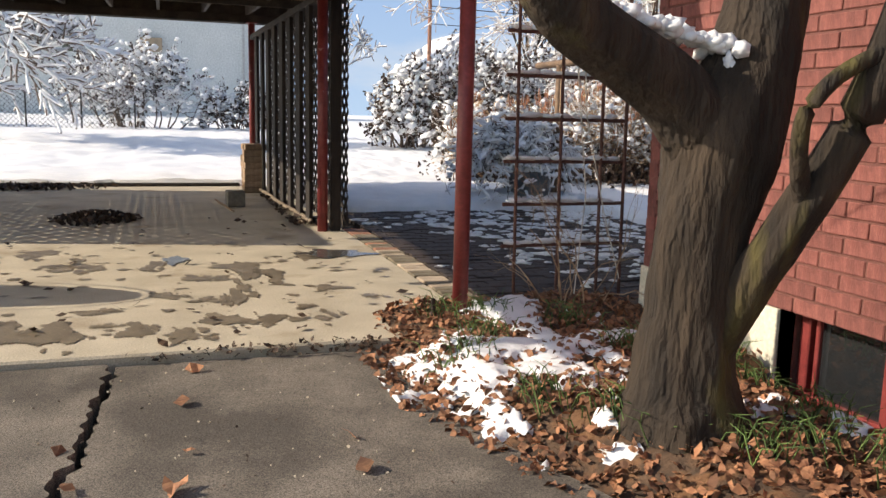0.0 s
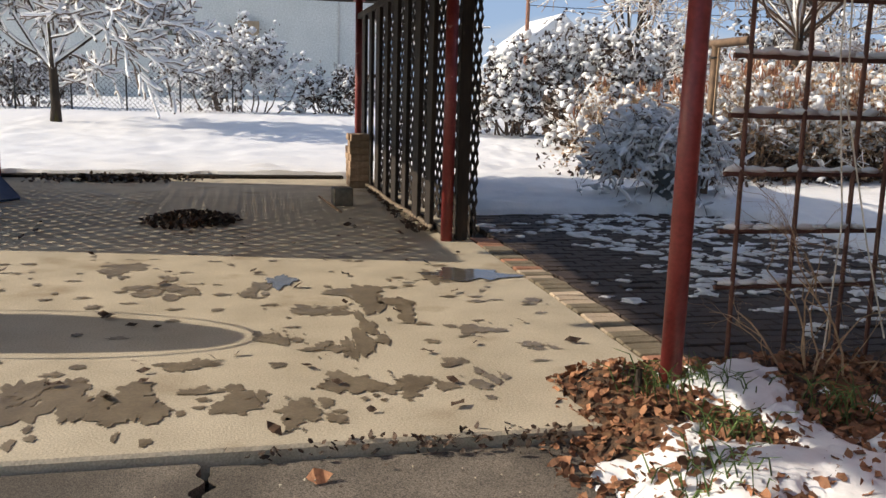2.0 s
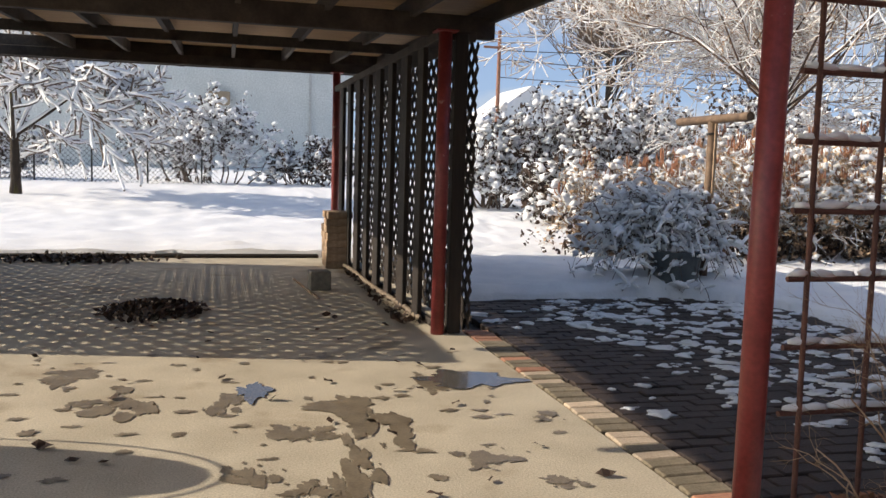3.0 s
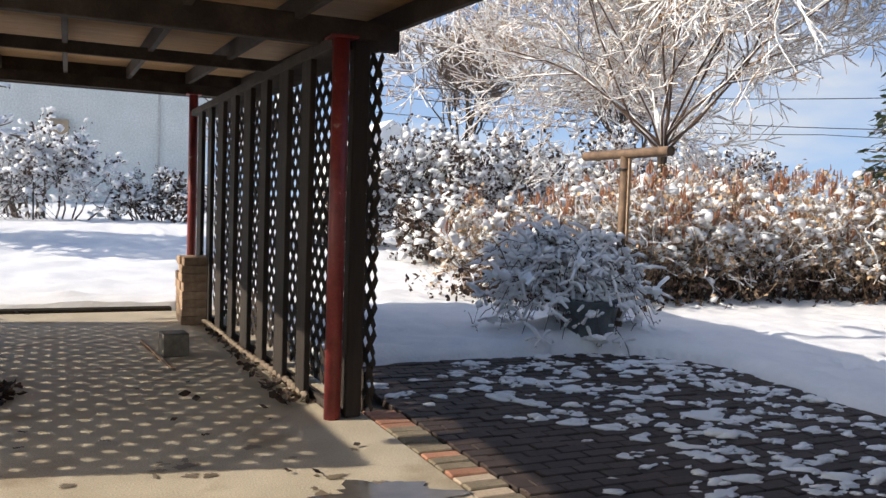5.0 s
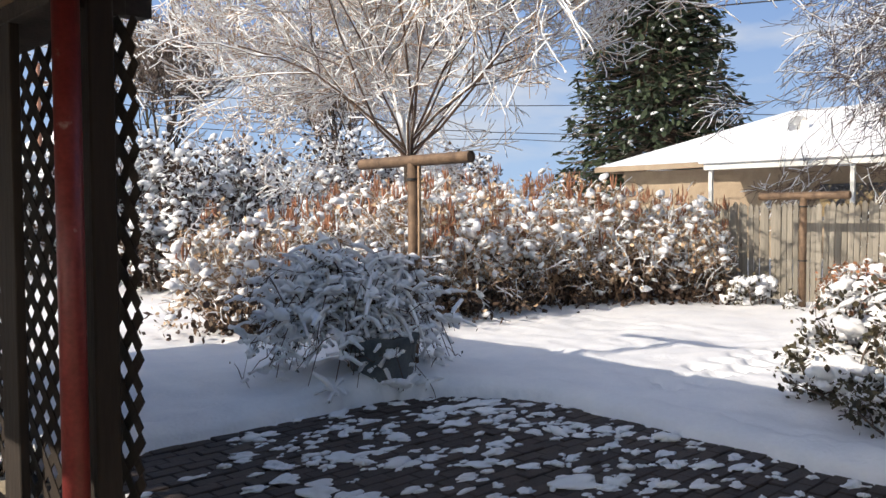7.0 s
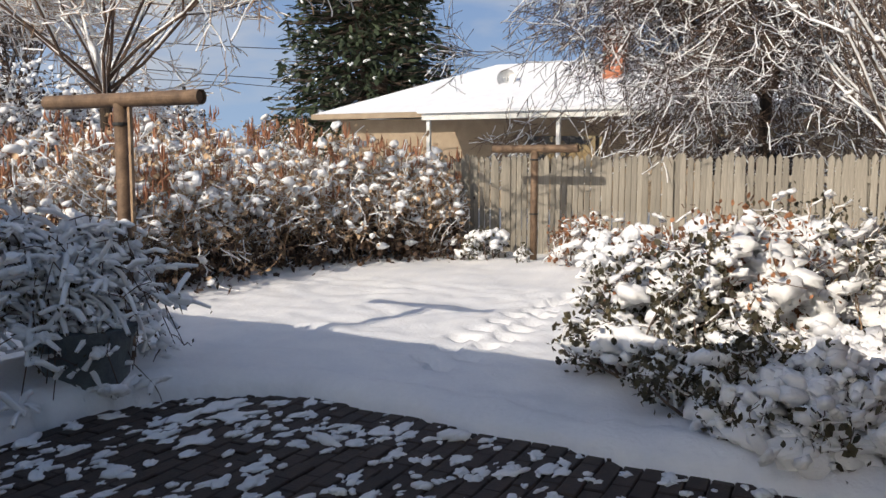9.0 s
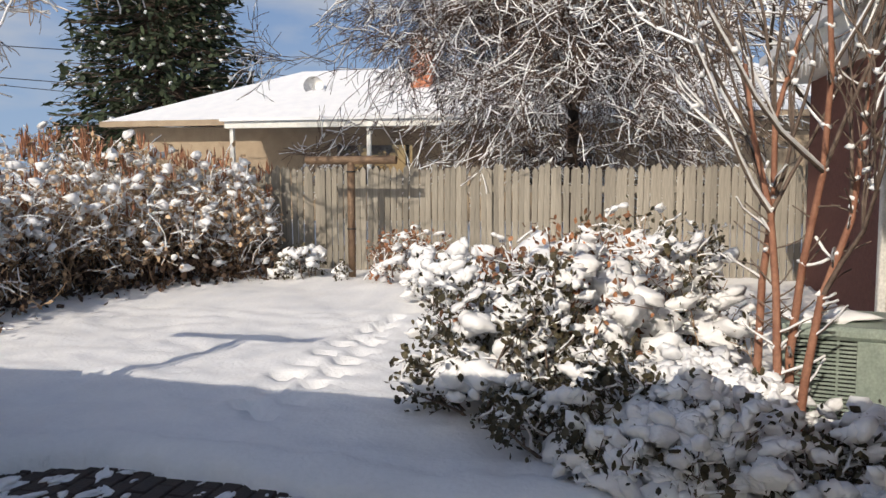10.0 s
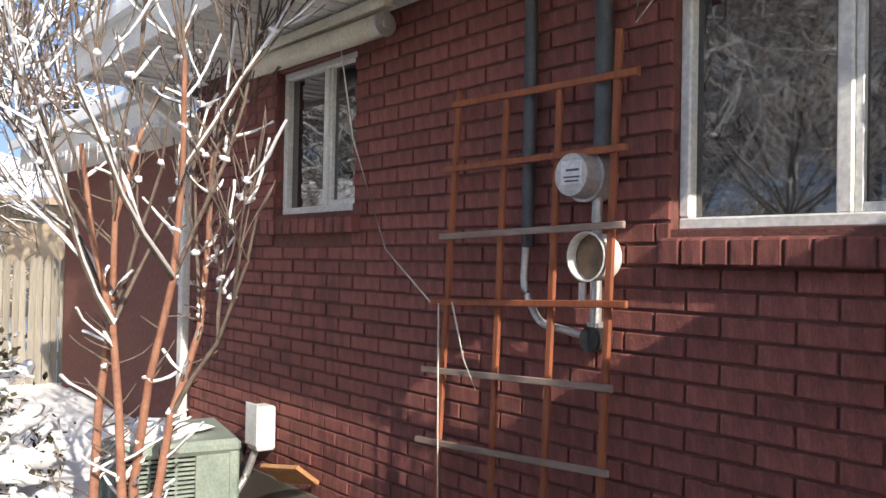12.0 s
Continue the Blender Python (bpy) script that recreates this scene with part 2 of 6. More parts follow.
def add(name, me, parent=None, label="", m=None):
    ob = new(name, me)
    if parent:
        ob.parent = parent
    if m is not None:
        ob.matrix_local = m
    if label:
        ob["label"] = label
    return ob


def part(name, bm, material, parent, label="", smooth=False):
    me = bpy.data.meshes.new(name)
    bm.to_mesh(me)
    bm.free()
    me.materials.append(material)
    if smooth:
        for p in me.polygons:
            p.use_smooth = True
    return add(name, me, parent, label)


def thing(name, at, label, category, group="", kind="", rz=0.0):
    ob = new(name)
    ob.empty_display_size = 0.1
    ob.matrix_world = pose(*at, 0, 0, rz)
    return tagged(ob, label, category, group, kind)


def box(bm, x0, y0, z0, x1, y1, z1, bevel=0.0):
    v = bmesh.ops.create_cube(bm, size=1.0)["verts"]
    for p in v:
        p.co = Vector(((x0 + x1) / 2 + p.co.x * (x1 - x0), (y0 + y1) / 2 + p.co.y * (y1 - y0), (z0 + z1) / 2 + p.co.z * (z1 - z0)))
    if bevel:
        edges = list({e for p in v for e in p.link_edges})
        bmesh.ops.bevel(bm, geom=edges, offset=bevel, segments=1, affect="EDGES")
    return bm


def boxes(*rows, bevel=0.0):
    bm = bmesh.new()
    for r in rows:
        box(bm, *r, bevel=bevel)
    return bm


def cyl(bm, p0, p1, r0, r1=None, n=12, caps=True):
    p0, p1 = Vector(p0), Vector(p1)
    r1 = r0 if r1 is None else r1
    d = p1 - p0
    m = Matrix.Translation((p0 + p1) / 2) @ d.to_track_quat("Z", "Y").to_matrix().to_4x4()
    bmesh.ops.create_cone(bm, cap_ends=caps, segments=n, radius1=r0, radius2=r1, depth=d.length, matrix=m)
    return bm


def beam(bm, p0, p1, w, h, bevel=0.0):
    """A bar of section w across, h high, from p0 to p1."""
    p0, p1 = Vector(p0), Vector(p1)
    d = p1 - p0
    z = d.normalized()
    up = Vector((0, 0, 1)) if abs(z.z) < 0.9 else Vector((0, 1, 0))
    x = up.cross(z).normalized()
    y = z.cross(x)
    m = Matrix((x, y, z)).transposed().to_4x4()
    m.translation = (p0 + p1) / 2
    v = bmesh.ops.create_cube(bm, size=1.0)["verts"]
    for p in v:
        p.co = m @ Vector((p.co.x * w, p.co.y * h, p.co.z * d.length))
    if bevel:
        bmesh.ops.bevel(bm, geom=list({e for p in v for e in p.link_edges}), offset=bevel, segments=1, affect="EDGES")
    return bm


def tube_arrays(paths, n=5):
    """paths: lists of (point, radius). Open tubes with quads, worked out together for paths of equal length."""
    V, F, base = [], [], 0
    ang = np.arange(n) * 2 * np.pi / n
    by_len = {}
    for path in paths:
        by_len.setdefault(len(path), []).append(path)
    for k, group in by_len.items():
        pts = np.array([[p for p, _ in path] for path in group], dtype=float)
        rad = np.array([[r for _, r in path] for path in group], dtype=float)
        tan = np.gradient(pts, axis=1)
        tan /= np.linalg.norm(tan, axis=2)[..., None] + 1e-9
        ref = np.where(np.abs(tan[..., 2:3]) > 0.9, np.array([1.0, 0, 0]), np.array([0, 0, 1.0]))
        u = np.cross(tan, ref)
        u /= np.linalg.norm(u, axis=2)[..., None] + 1e-9
        w = np.cross(tan, u)
        ring = pts[:, :, None] + rad[:, :, None, None] * (np.cos(ang)[:, None] * u[:, :, None] + np.sin(ang)[:, None] * w[:, :, None])
        V.append(ring.reshape(-1, 3))
        i = np.arange(k - 1)[:, None] * n + np.arange(n)[None]
        j = np.arange(k - 1)[:, None] * n + (np.arange(n)[None] + 1) % n
        one = np.stack([i, j, j + n, i + n], axis=-1).reshape(-1, 4)
        F.append((base + np.arange(len(group))[:, None, None] * k * n + one[None]).reshape(-1, 4))
        base += len(group) * k * n
    return np.concatenate(V), np.concatenate(F)


def tubes(name, paths, material, parent=None, n=5, label=""):
    v, f = tube_arrays(paths, n)
    ob = add(name, np_mesh(name, v, f, material, True), parent, label)
    if len(paths) > 20:
        ob["kind"] = "stuff"
    return ob


def ico(sub, lump, seed, squash=0.6):
    bm = bmesh.new()
    bmesh.ops.create_icosphere(bm, subdivisions=sub, radius=1.0)
    for p in bm.verts:
        k = 1 + lump * noise.noise(p.co * 1.4 + Vector((seed * 3.1, seed, 0)))
        p.co = Vector((p.co.x * k, p.co.y * k, p.co.z * k * squash))
    v = np.array([p.co[:] for p in bm.verts])
    f = np.array([[q.index for q in p.verts] for p in bm.faces])
    bm.free()
    return v, f




def cluster_of(seed, n, squash, sub):
    """A few lumps of snow grown together."""
    g = np.random.default_rng(seed)
    V, F, base = [], [], 0
    for i in range(n):
        v, f = ico(sub, 0.7, seed * 7 + i, squash)
        s = g.uniform(0.45, 0.8)
        V.append(v * s + g.normal(0, 0.42, 3) * (1, 1, 0.45))
        F.append(f + base)
        base += len(v)
    return np.concatenate(V), np.concatenate(F)


FLAT = [ico(3, 1.0, s, 0.62) for s in range(5)]
CLUMPS = [cluster_of(s + 3, 4, 0.85, 1) for s in range(6)]
DRIFTS = [cluster_of(s + 3, 4, 0.85, 2) for s in range(6)]
CLUMPS_SMALL = [ico(1, 0.7, s + 9, 0.85) for s in range(5)]
LEAVES = [(np.array([[-0.5, 0, 0], [-0.15, 0.3, 0.09], [-0.1, -0.3, 0.12], [0.25, 0.24, 0.02], [0.28, -0.25, 0.05], [0.6, 0, 0.16]]) * (1, s, 1),
           np.array([[0, 2, 1], [1, 2, 4], [1, 4, 3], [3, 4, 5]])) for s in (0.8, 1.0, 1.3)]


def turns(e):
    """Rotation matrices from Euler XYZ angles."""
    c, q = np.cos(e), np.sin(e)
    cx, cy, cz, sx_, sy, sz = c[:, 0], c[:, 1], c[:, 2], q[:, 0], q[:, 1], q[:, 2]
    return np.stack([np.stack([cy * cz, cz * sx_ * sy - cx * sz, cx * cz * sy + sx_ * sz], 1),
                     np.stack([cy * sz, cx * cz + sx_ * sy * sz, -cz * sx_ + cx * sy * sz], 1),
                     np.stack([-sy, cy * sx_, cx * cy], 1)], 1)


def scatter(name, templates, rows, material, parent=None, smooth=True, label=""):
    """One mesh of many copies. rows: (place, size xyz, turn as Euler radians)."""
    V, F, base = [], [], 0
    k = len(templates)
    for i, (v, f) in enumerate(templates):
        part_rows = rows[i::k]
        if not part_rows:
            continue
        P = np.array([r[0] for r in part_rows], float)
        S = np.array([r[1] for r in part_rows], float)
        R = turns(np.array([r[2] for r in part_rows], float))
        V.append((np.einsum("mij,mnj->mni", R, v[None] * S[:, None]) + P[:, None]).reshape(-1, 3))
        F.append((f[None] + (base + np.arange(len(part_rows)) * len(v))[:, None, None]).reshape(-1, f.shape[1]))
        base += len(part_rows) * len(v)
    ob = add(name, np_mesh(name, np.concatenate(V), np.concatenate(F), material, smooth), parent, label)
    if len(rows) > 20:
        ob["kind"] = "stuff"
    return ob


def grow(rng, p, d, length, r, depth, out, spread=0.55, lift=0.15, kids=3, bend=0.18, shrink=0.68):
    """Limbs as paths of (point, radius)."""
    p, d = np.array(p, float), np.array(d, float)
    d /= np.linalg.norm(d)
    path, steps = [(p.copy(), r)], 5 if depth > 1 else 4
    for i in range(steps):
        d = d + rng.normal(0, bend, 3) + np.array([0, 0, lift * 0.3])
        d /= np.linalg.norm(d)
        p = p + d * length / steps
        path.append((p.copy(), r * (1 - 0.55 * (i + 1) / steps)))
    out.append((depth, path))
    if depth <= 0:
        return
    for _ in range(kids):
        k = rng.integers(2, len(path))
        q, qr = path[k]
        a = rng.normal(0, spread, 3)
        nd = d + a + np.array([0, 0, lift])
        grow(rng, q, nd, length * shrink * rng.uniform(0.75, 1.15), qr * 0.72, depth - 1, out, spread, lift, kids, bend, shrink)


def snow_on(paths, share, rng, thick=1.0, lo=0.004):
    """Snow lying along the upper side of limbs."""
    res = []
    for path in paths:
        if rng.random() > share:
            continue
        t = np.array(path[-1][0]) - np.array(path[0][0])
        if abs(t[2]) > 0.93 * np.linalg.norm(t):
            continue
        res.append([(np.array(p) + np.array([0, 0, r * 0.75 + lo * thick * 0.5]), (r * 0.75 + lo) * thick * rng.uniform(0.6, 1.25)) for p, r in path])
    return res


# ---------- sky backdrop ----------
V, F = [], []
for j in range(13):
    for i in range(41):
        a, e = radians(118 - 170 * i / 40), radians(-3 + 46 * j / 12)
        V.append((420 * math.cos(a) * math.cos(e), 420 * math.sin(a) * math.cos(e), 420 * math.sin(e)))
for j in range(12):
    F += [(j * 41 + i, j * 41 + i + 1, j * 41 + i + 42, j * 41 + i + 41) for i in range(40)]
tagged(add("backdrop", np_mesh("backdrop", V, F, cloud, True)), "pale blue winter sky with drifting white cloud", "sky", kind="structure")


# ---------- ground and paving ----------
SLAB_X, SLAB_Y0, SLAB_Y1 = 2.19, 5.21, 14.25


def smooth01(a):
    a = np.clip(a, 0, 1)
    return a * a * (3 - 2 * a)


def lumps(x, y, s, amp, seed=0.0):
    return amp * noise.fractal(Vector((x * s + seed, y * s - seed, seed * 1.7)), 0.9, 2.1, 3)


def patio_edge(x, y):
    """Above 0 on the swept brick patio."""
    d = min(x - 2.3, 5.5 + 0.25 * (y - 9.0) * 0.5 - x, 10.72 - y + 0.05 * (x - 4))
    corner = 1.1 - math.hypot(max(0, x - 4.5), max(0, y - 9.6)) if x > 4.5 and y > 9.6 else 9
    return min(d, corner) + 0.06 * noise.noise(Vector((x * 3.1, y * 3.1, 0.3)))


def snow_height(x, y):
    far = 0.36 * float(smooth01((y - 16) / 18.0)) + 0.25 * float(smooth01((y - 36) / 40.0))
    h = 0.09 + far + lumps(x, y, 0.9, 0.035) + lumps(x, y, 4.0, 0.022, 3.0) + (lumps(x, y, 1.7, 0.05, 9.0) if y > 15 else 0.0)
    # bare paving, drive and planting bed
    if x < 2.35 and y < SLAB_Y1 + 0.05 + 0.12 * noise.noise(Vector((x * 1.3, 4.0, 0))) and x > -9:
        return -0.25
    e = patio_edge(x, y)
    if x < 8.6 and y < 5.6:
        return -0.25
    if e > 0 and y > 5.0:
        return -0.25
    near = e if y > 5.6 else 1
    if -0.3 < near <= 0:
        h *= 0.45 + 0.55 * min(1, -near / 0.14)
        h += 0.03 * min(1, -near / 0.2)
    # a trodden line of footprints
    if 6.3 < x < 9.6 and abs(y - 9.32) < 0.5:
        k = round((x - 6.4) / 0.17)
        xc, yc = 6.4 + 0.17 * k + 0.05 * math.sin(k * 5.3), 9.32 + (0.07 if k % 2 else -0.07) + 0.08 * math.sin(k * 2.9) + 0.05 * noise.noise(Vector((x * 6, y * 6, 4)))
        d = math.hypot((x - xc) / 0.13, (y - yc) / 0.12)
        if d < 1:
            h -= (0.1 + 0.05 * math.sin(k * 1.7)) * (1 - d * d)
        elif d < 1.6:
            h += 0.02 * (1.6 - d)
    # snow heaped round the pot
    h += 0.16 * math.exp(-((x - 5.05) / 0.75) ** 2 - ((y - 11.25) / 0.5) ** 2)
    return h


def axis(parts_):
    out = []
    for a, b, s in parts_:
        out += list(np.arange(a, b, s))
    return out + [parts_[-1][1]]


gx = axis([(-120, -20, 10), (-20, -6, 1.0), (-6, 2.2, 0.14), (2.2, 10, 0.06), (10, 15, 0.2), (15, 30, 1.0), (30, 120, 9)])
gy = axis([(-60, -5, 11), (-5, 5, 1.0), (5, 11.6, 0.06), (11.6, 15.5, 0.08), (15.5, 24, 0.2), (24, 50, 0.7), (50, 160, 10)])
V = [(x, y, snow_height(x, y)) for y in gy for x in gx]
w = len(gx)
idx = np.arange(len(V)).reshape(len(gy), w)
F = np.stack([idx[:-1, :-1], idx[:-1, 1:], idx[1:, 1:], idx[1:, :-1]], axis=-1).reshape(-1, 4)
ground = tagged(add("ground", np_mesh("ground", V, F, SNOW, True)), "snow-covered lawn with lumps, footprints and long shadows", "ground", kind="structure")

bm = boxes((-9, SLAB_Y0, -0.12, SLAB_X, SLAB_Y1, 0.0), bevel=0.012)
slab = tagged(part("patio_slab", bm, CONCRETE, None), "pale concrete patio slab with damp stains and leaf bits", "patio", kind="structure")


def blot(cx, cy, rx, ry, seed, ragged=0.42):
    n = 64
    v = [(cx, cy, 0.0)]
    for i in range(n):
        a = i * 2 * math.pi / n
        k = 1 + ragged * 1.6 * noise.noise(Vector((math.cos(a) * 1.7 + seed * 5, math.sin(a) * 1.7, seed))) + ragged * 0.9 * noise.noise(Vector((math.cos(a) * 4.5, math.sin(a) * 4.5 + seed * 3, 2))) + ragged * 0.25 * noise.noise(Vector((math.cos(a) * 11, math.sin(a) * 11 + seed, 5)))
        v.append((cx + rx * k * math.cos(a), cy + ry * k * math.sin(a), 0.0))
    return v, [(0, i, i % n + 1) for i in range(1, n + 1)]


def stains(name, rows, z, material, parent, label, split=True):
    V, F, base = [], [], 0
    g = np.random.default_rng(len(rows))
    spread = []
    for cx, cy, rx, ry in rows:
        if rx < 0.055 or not split:
            spread.append((cx, cy, rx, ry))
            continue
        for _ in range(9):
            spread.append((cx + g.normal(0, 0.55) * rx, cy + g.normal(0, 0.55) * ry, rx * g.uniform(0.25, 0.6), ry * g.uniform(0.3, 0.7)))
        for _ in range(8):
            spread.append((cx + g.normal(0, 1.0) * rx, cy + g.normal(0, 1.1) * ry, rx * g.uniform(0.04, 0.14), ry * g.uniform(0.06, 0.2)))
    rows = spread
    for i, r in enumerate(rows):
        v, f = blot(*r, seed=i * 0.77 + 1.3)
        V += [(x, y, z + 0.0001 * (i % 31)) for x, y, _ in v]
        F += [tuple(q + base for q in t) for t in f]
        base += len(v)
    return add(name, np_mesh(name, V, F, material), parent, label)


rng = np.random.default_rng(4)
damp = [(-0.48, 8.3, 0.14, 0.15), (-0.12, 7.63, 0.14, 0.17), (0.39, 7.51, 0.08, 0.12), (1.05, 7.2, 0.17, 0.25), (0.76, 6.97, 0.11, 0.12), (0.92, 6.44, 0.08, 0.27), (0.51, 6.49, 0.07, 0.1),
        (0.75, 6.3, 0.08, 0.07), (1.53, 6.53, 0.1, 0.08), (1.75, 6.21, 0.06, 0.06), (1.38, 5.75, 0.06, 0.09), (1.08, 5.77, 0.1, 0.1), (0.8, 5.79, 0.13, 0.11), (0.33, 5.65, 0.11, 0.12),
        (-0.07, 5.65, 0.17, 0.22), (0.6, 5.48, 0.1, 0.11), (1.28, 5.97, 0.07, 0.06), (0.15, 6.12, 0.11, 0.06), (1.6, 7.79, 0.11, 0.2), (2.0, 7.1, 0.07, 0.06), (-0.45, 5.8, 0.16, 0.22), (-0.9, 5.6, 0.22, 0.2)]
damp += [(rng.uniform(-1.6, 2.0), rng.uniform(5.4, 8.8), rng.uniform(0.012, 0.05), rng.uniform(0.012, 0.04)) for _ in range(120)]
stains("damp_stain", damp, 0.003, WET, slab, "dark damp stains on the concrete")
stains("puddle", [(0.54, 7.76, 0.09, 0.16), (1.83, 7.85, 0.26, 0.2)], 0.0075, PUDDLE, slab, "shallow puddle", False)

# near-black strip just beyond the slab's far edge
tagged(part("slab_edge_strip", boxes((-9, 14.26, -0.1, 1.6, 14.42, 0.05), bevel=0.02), BLACK, None), "dark strip along the slab's far edge", "soil", kind="structure")
# drive with the open crack
apron = thing("drive_slab", (0, 0, 0), "grey rough concrete drive with a jagged open crack", "drive", kind="structure")


def crack_x(y):
    return 0.245 - 0.03 * (5.13 - y) - 0.035 * (5.13 - y) ** 2 + 0.03 * noise.noise(Vector((y * 4, 0, 0))) + 0.035 * noise.noise(Vector((y * 13, 2, 0)))


def drive_half(left):
    ys = np.concatenate([np.linspace(-14, 2.0, 12), np.linspace(2.2, SLAB_Y0 - 0.035, 150)])
    V, F = [], []
    for y in ys:
        c = crack_x(y) + (-1 if left else 1) * (0.02 + 0.022 * noise.noise(Vector((y * 17, 5 if left else 9, 0)))) if y > 2.2 else 0.0
        o = -9.0 if left else 1.52 + (0.55 * (4.3 - y) * 0.6 if y < 4.3 else 0.0)
        o = min(o, 3.1)
        for x in ((o, c) if left else (c, o)):
            V += [(x, y, -0.03 if left else -0.045), (x, y, -0.2)]
    for i in range(len(ys) - 1):
        a, b = 4 * i, 4 * i + 4
        F += [(a, a + 2, b + 2, b), (a + 1, a, b, b + 1), (a + 2, a + 3, b + 3, b + 2)]
    return np_mesh("slab_half", V, F, APRON)


add("slab_half", drive_half(True), apron)
add("slab_half", drive_half(False), apron)
part("crack_bed", boxes((-9, -14, -0.3, 3.1, 5.25, -0.14)), BLACK, apron, "dark dirt in the crack")

# planting bed: mulch mound
def bed_z(x, y):
    left = 1.5 + (0.33 * (4.3 - y) if y < 4.3 else 0.0)
    e = min((x - left) / 0.35, (5.85 - y) / 0.25)
    well = 0.17 * float(smooth01((x - 2.8) / 0.25)) * float(smooth01((4.22 - y) / 0.12))
    return -0.06 - well + 0.13 * float(smooth01(e)) + lumps(x, y, 3, 0.025, 5.0) if e > -0.3 else -0.25


bx, by = np.arange(1.3, 3.2, 0.05), np.arange(1.2, 6.0, 0.05)
V = [(x, y, bed_z(x, y) if x < 3.14 or y > 5.3 else -0.1) for y in by for x in bx]
idx = np.arange(len(V)).reshape(len(by), len(bx))
F = np.stack([idx[:-1, :-1], idx[:-1, 1:], idx[1:, 1:], idx[1:, :-1]], axis=-1).reshape(-1, 4)
bed = tagged(add("planting_bed", np_mesh("planting_bed", V, F, SOIL, True)), "mulched planting bed beside the drive", "flower bed", kind="structure")

bm = boxes((2.2, 5.2, -0.3, 5.75, 10.9, -0.045))
patio = tagged(part("brick_patio", bm, BLACK, None), "dark wet brick patio with scattered melting snow", "patio", kind="structure")
strip = tagged(part("brick_edging", boxes((2.19, 5.5, -0.3, 2.42, 9.4, -0.04)), BLACK, None), "row of mixed red, cream and grey edging bricks", "edging", kind="structure")


# ---------- patio roof ----------
def lattice_paths(y0, y1, z0, z1, pitch):
    """Both ways of diagonal laths over a rectangle; returns ends."""
    rows = []
    h = z1 - z0
    k = y0 - h
    while k < y1:
        a, b = max(y0, k), min(y1, k + h)
        if b - a > 0.02:
            rows.append(((a, z0 + a - k), (b, z0 + b - k), 0))
            rows.append(((a, z1 - (a - k)), (b, z1 - (b - k)), 1))
        k += pitch
    return rows


def lath_mesh(length, half=0.027):
    """A thin lath along its own x."""
    bm = bmesh.new()
    box(bm, -length / 2, -0.003, -half, length / 2, 0.003, half)
    me = bpy.data.meshes.new("lath")
    bm.to_mesh(me)
    bm.free()
    me.materials.append(DARKWOOD)
    return me


def lattice_screen(name, x0, y0, x1, y1, z0, z1, label, boards, off=0.035, half=0.027, ahead=0.0, tall=1.0, pitch=0.165):
    """A screen of diagonal laths with upright boards, from (x0,y0) to (x1,y1)."""
    ln = math.hypot(x1 - x0, y1 - y0)
    ang = math.degrees(math.atan2(y1 - y0, x1 - x0))
    s = thing(name, (x0, y0, 0), label, "lattice screen", rz=ang)
    cache = {}
    for (a, za), (b, zb), side in lattice_paths(-ahead, ln, 0, (z1 - z0) / tall, pitch):
        za, zb = z0 + za * tall, z0 + zb * tall
        l = round(math.hypot(b - a, zb - za), 2)
        if l not in cache:
            cache[l] = lath_mesh(l, half)
        tilt = -math.degrees(math.atan2(zb - za, b - a))
        add("lath", cache[l], s, "", pose((a + b) / 2, -off - 0.007 * side, (za + zb) / 2, 0, tilt, 0))
    for u, wd in boards:
        part("board", boxes((u - wd / 2, 0.0, 0.01, u + wd / 2, 0.04, z1 + 0.05), bevel=0.004), DARKWOOD, s)
    part("top_rail", boxes((0, -off - 0.02, z1, ln, 0.05, z1 + 0.07), bevel=0.004), BEAM, s)
    part("bottom_rail", boxes((0, -0.03, 0.0, ln, -0.045, 0.06), bevel=0.004), BEAM, s)
    return s


NEAR, FAR = (1.96, 9.22), (1.82, 14.2)
ln = math.hypot(FAR[0] - NEAR[0], FAR[1] - NEAR[1])
lattice_screen("lattice_screen", *NEAR, *FAR, 0.03, 2.2, "dark wooden lattice screen with upright boards under the patio roof",
               [(0.55 + 0.56 * i, 0.24 if i % 2 else 0.19) for i in range(8)], 0.225, ahead=0.1)
wp = thing("wooden_post", (NEAR[0] + 0.13, NEAR[1] + 0.02, 0), "square weathered wooden post at the lattice end", "post")
part("post", boxes((-0.05, -0.05, 0.0, 0.05, 0.05, 2.25), bevel=0.008), DARKWOOD, wp)
lattice_screen("lattice_screen", -2.9, 9.3, -2.95, 14.2, 0.03, 2.62, "dark wooden lattice screen on the open side of the patio", [(0.06, 0.09), (2.4, 0.1), (4.84, 0.09)], half=0.036, tall=0.45, pitch=0.26)


def round_post(name, p0, p1, r, label):
    t = thing(name, (p0[0], p0[1], p0[2]), label, "post")
    bm = bmesh.new()
    cyl(bm, (0, 0, 0), Vector(p1) - Vector(p0), r, n=20)
    pole = part("pole", bm, REDPAINT, t, smooth=True)
    bm = bmesh.new()
    box(bm, p1[0] - p0[0] - 0.08, p1[1] - p0[1] - 0.08, p1[2] - p0[2], p1[0] - p0[0] + 0.08, p1[1] - p0[1] + 0.08, p1[2] - p0[2] + 0.012)
    part("cap_plate", bm, REDPAINT, pole)
    return t


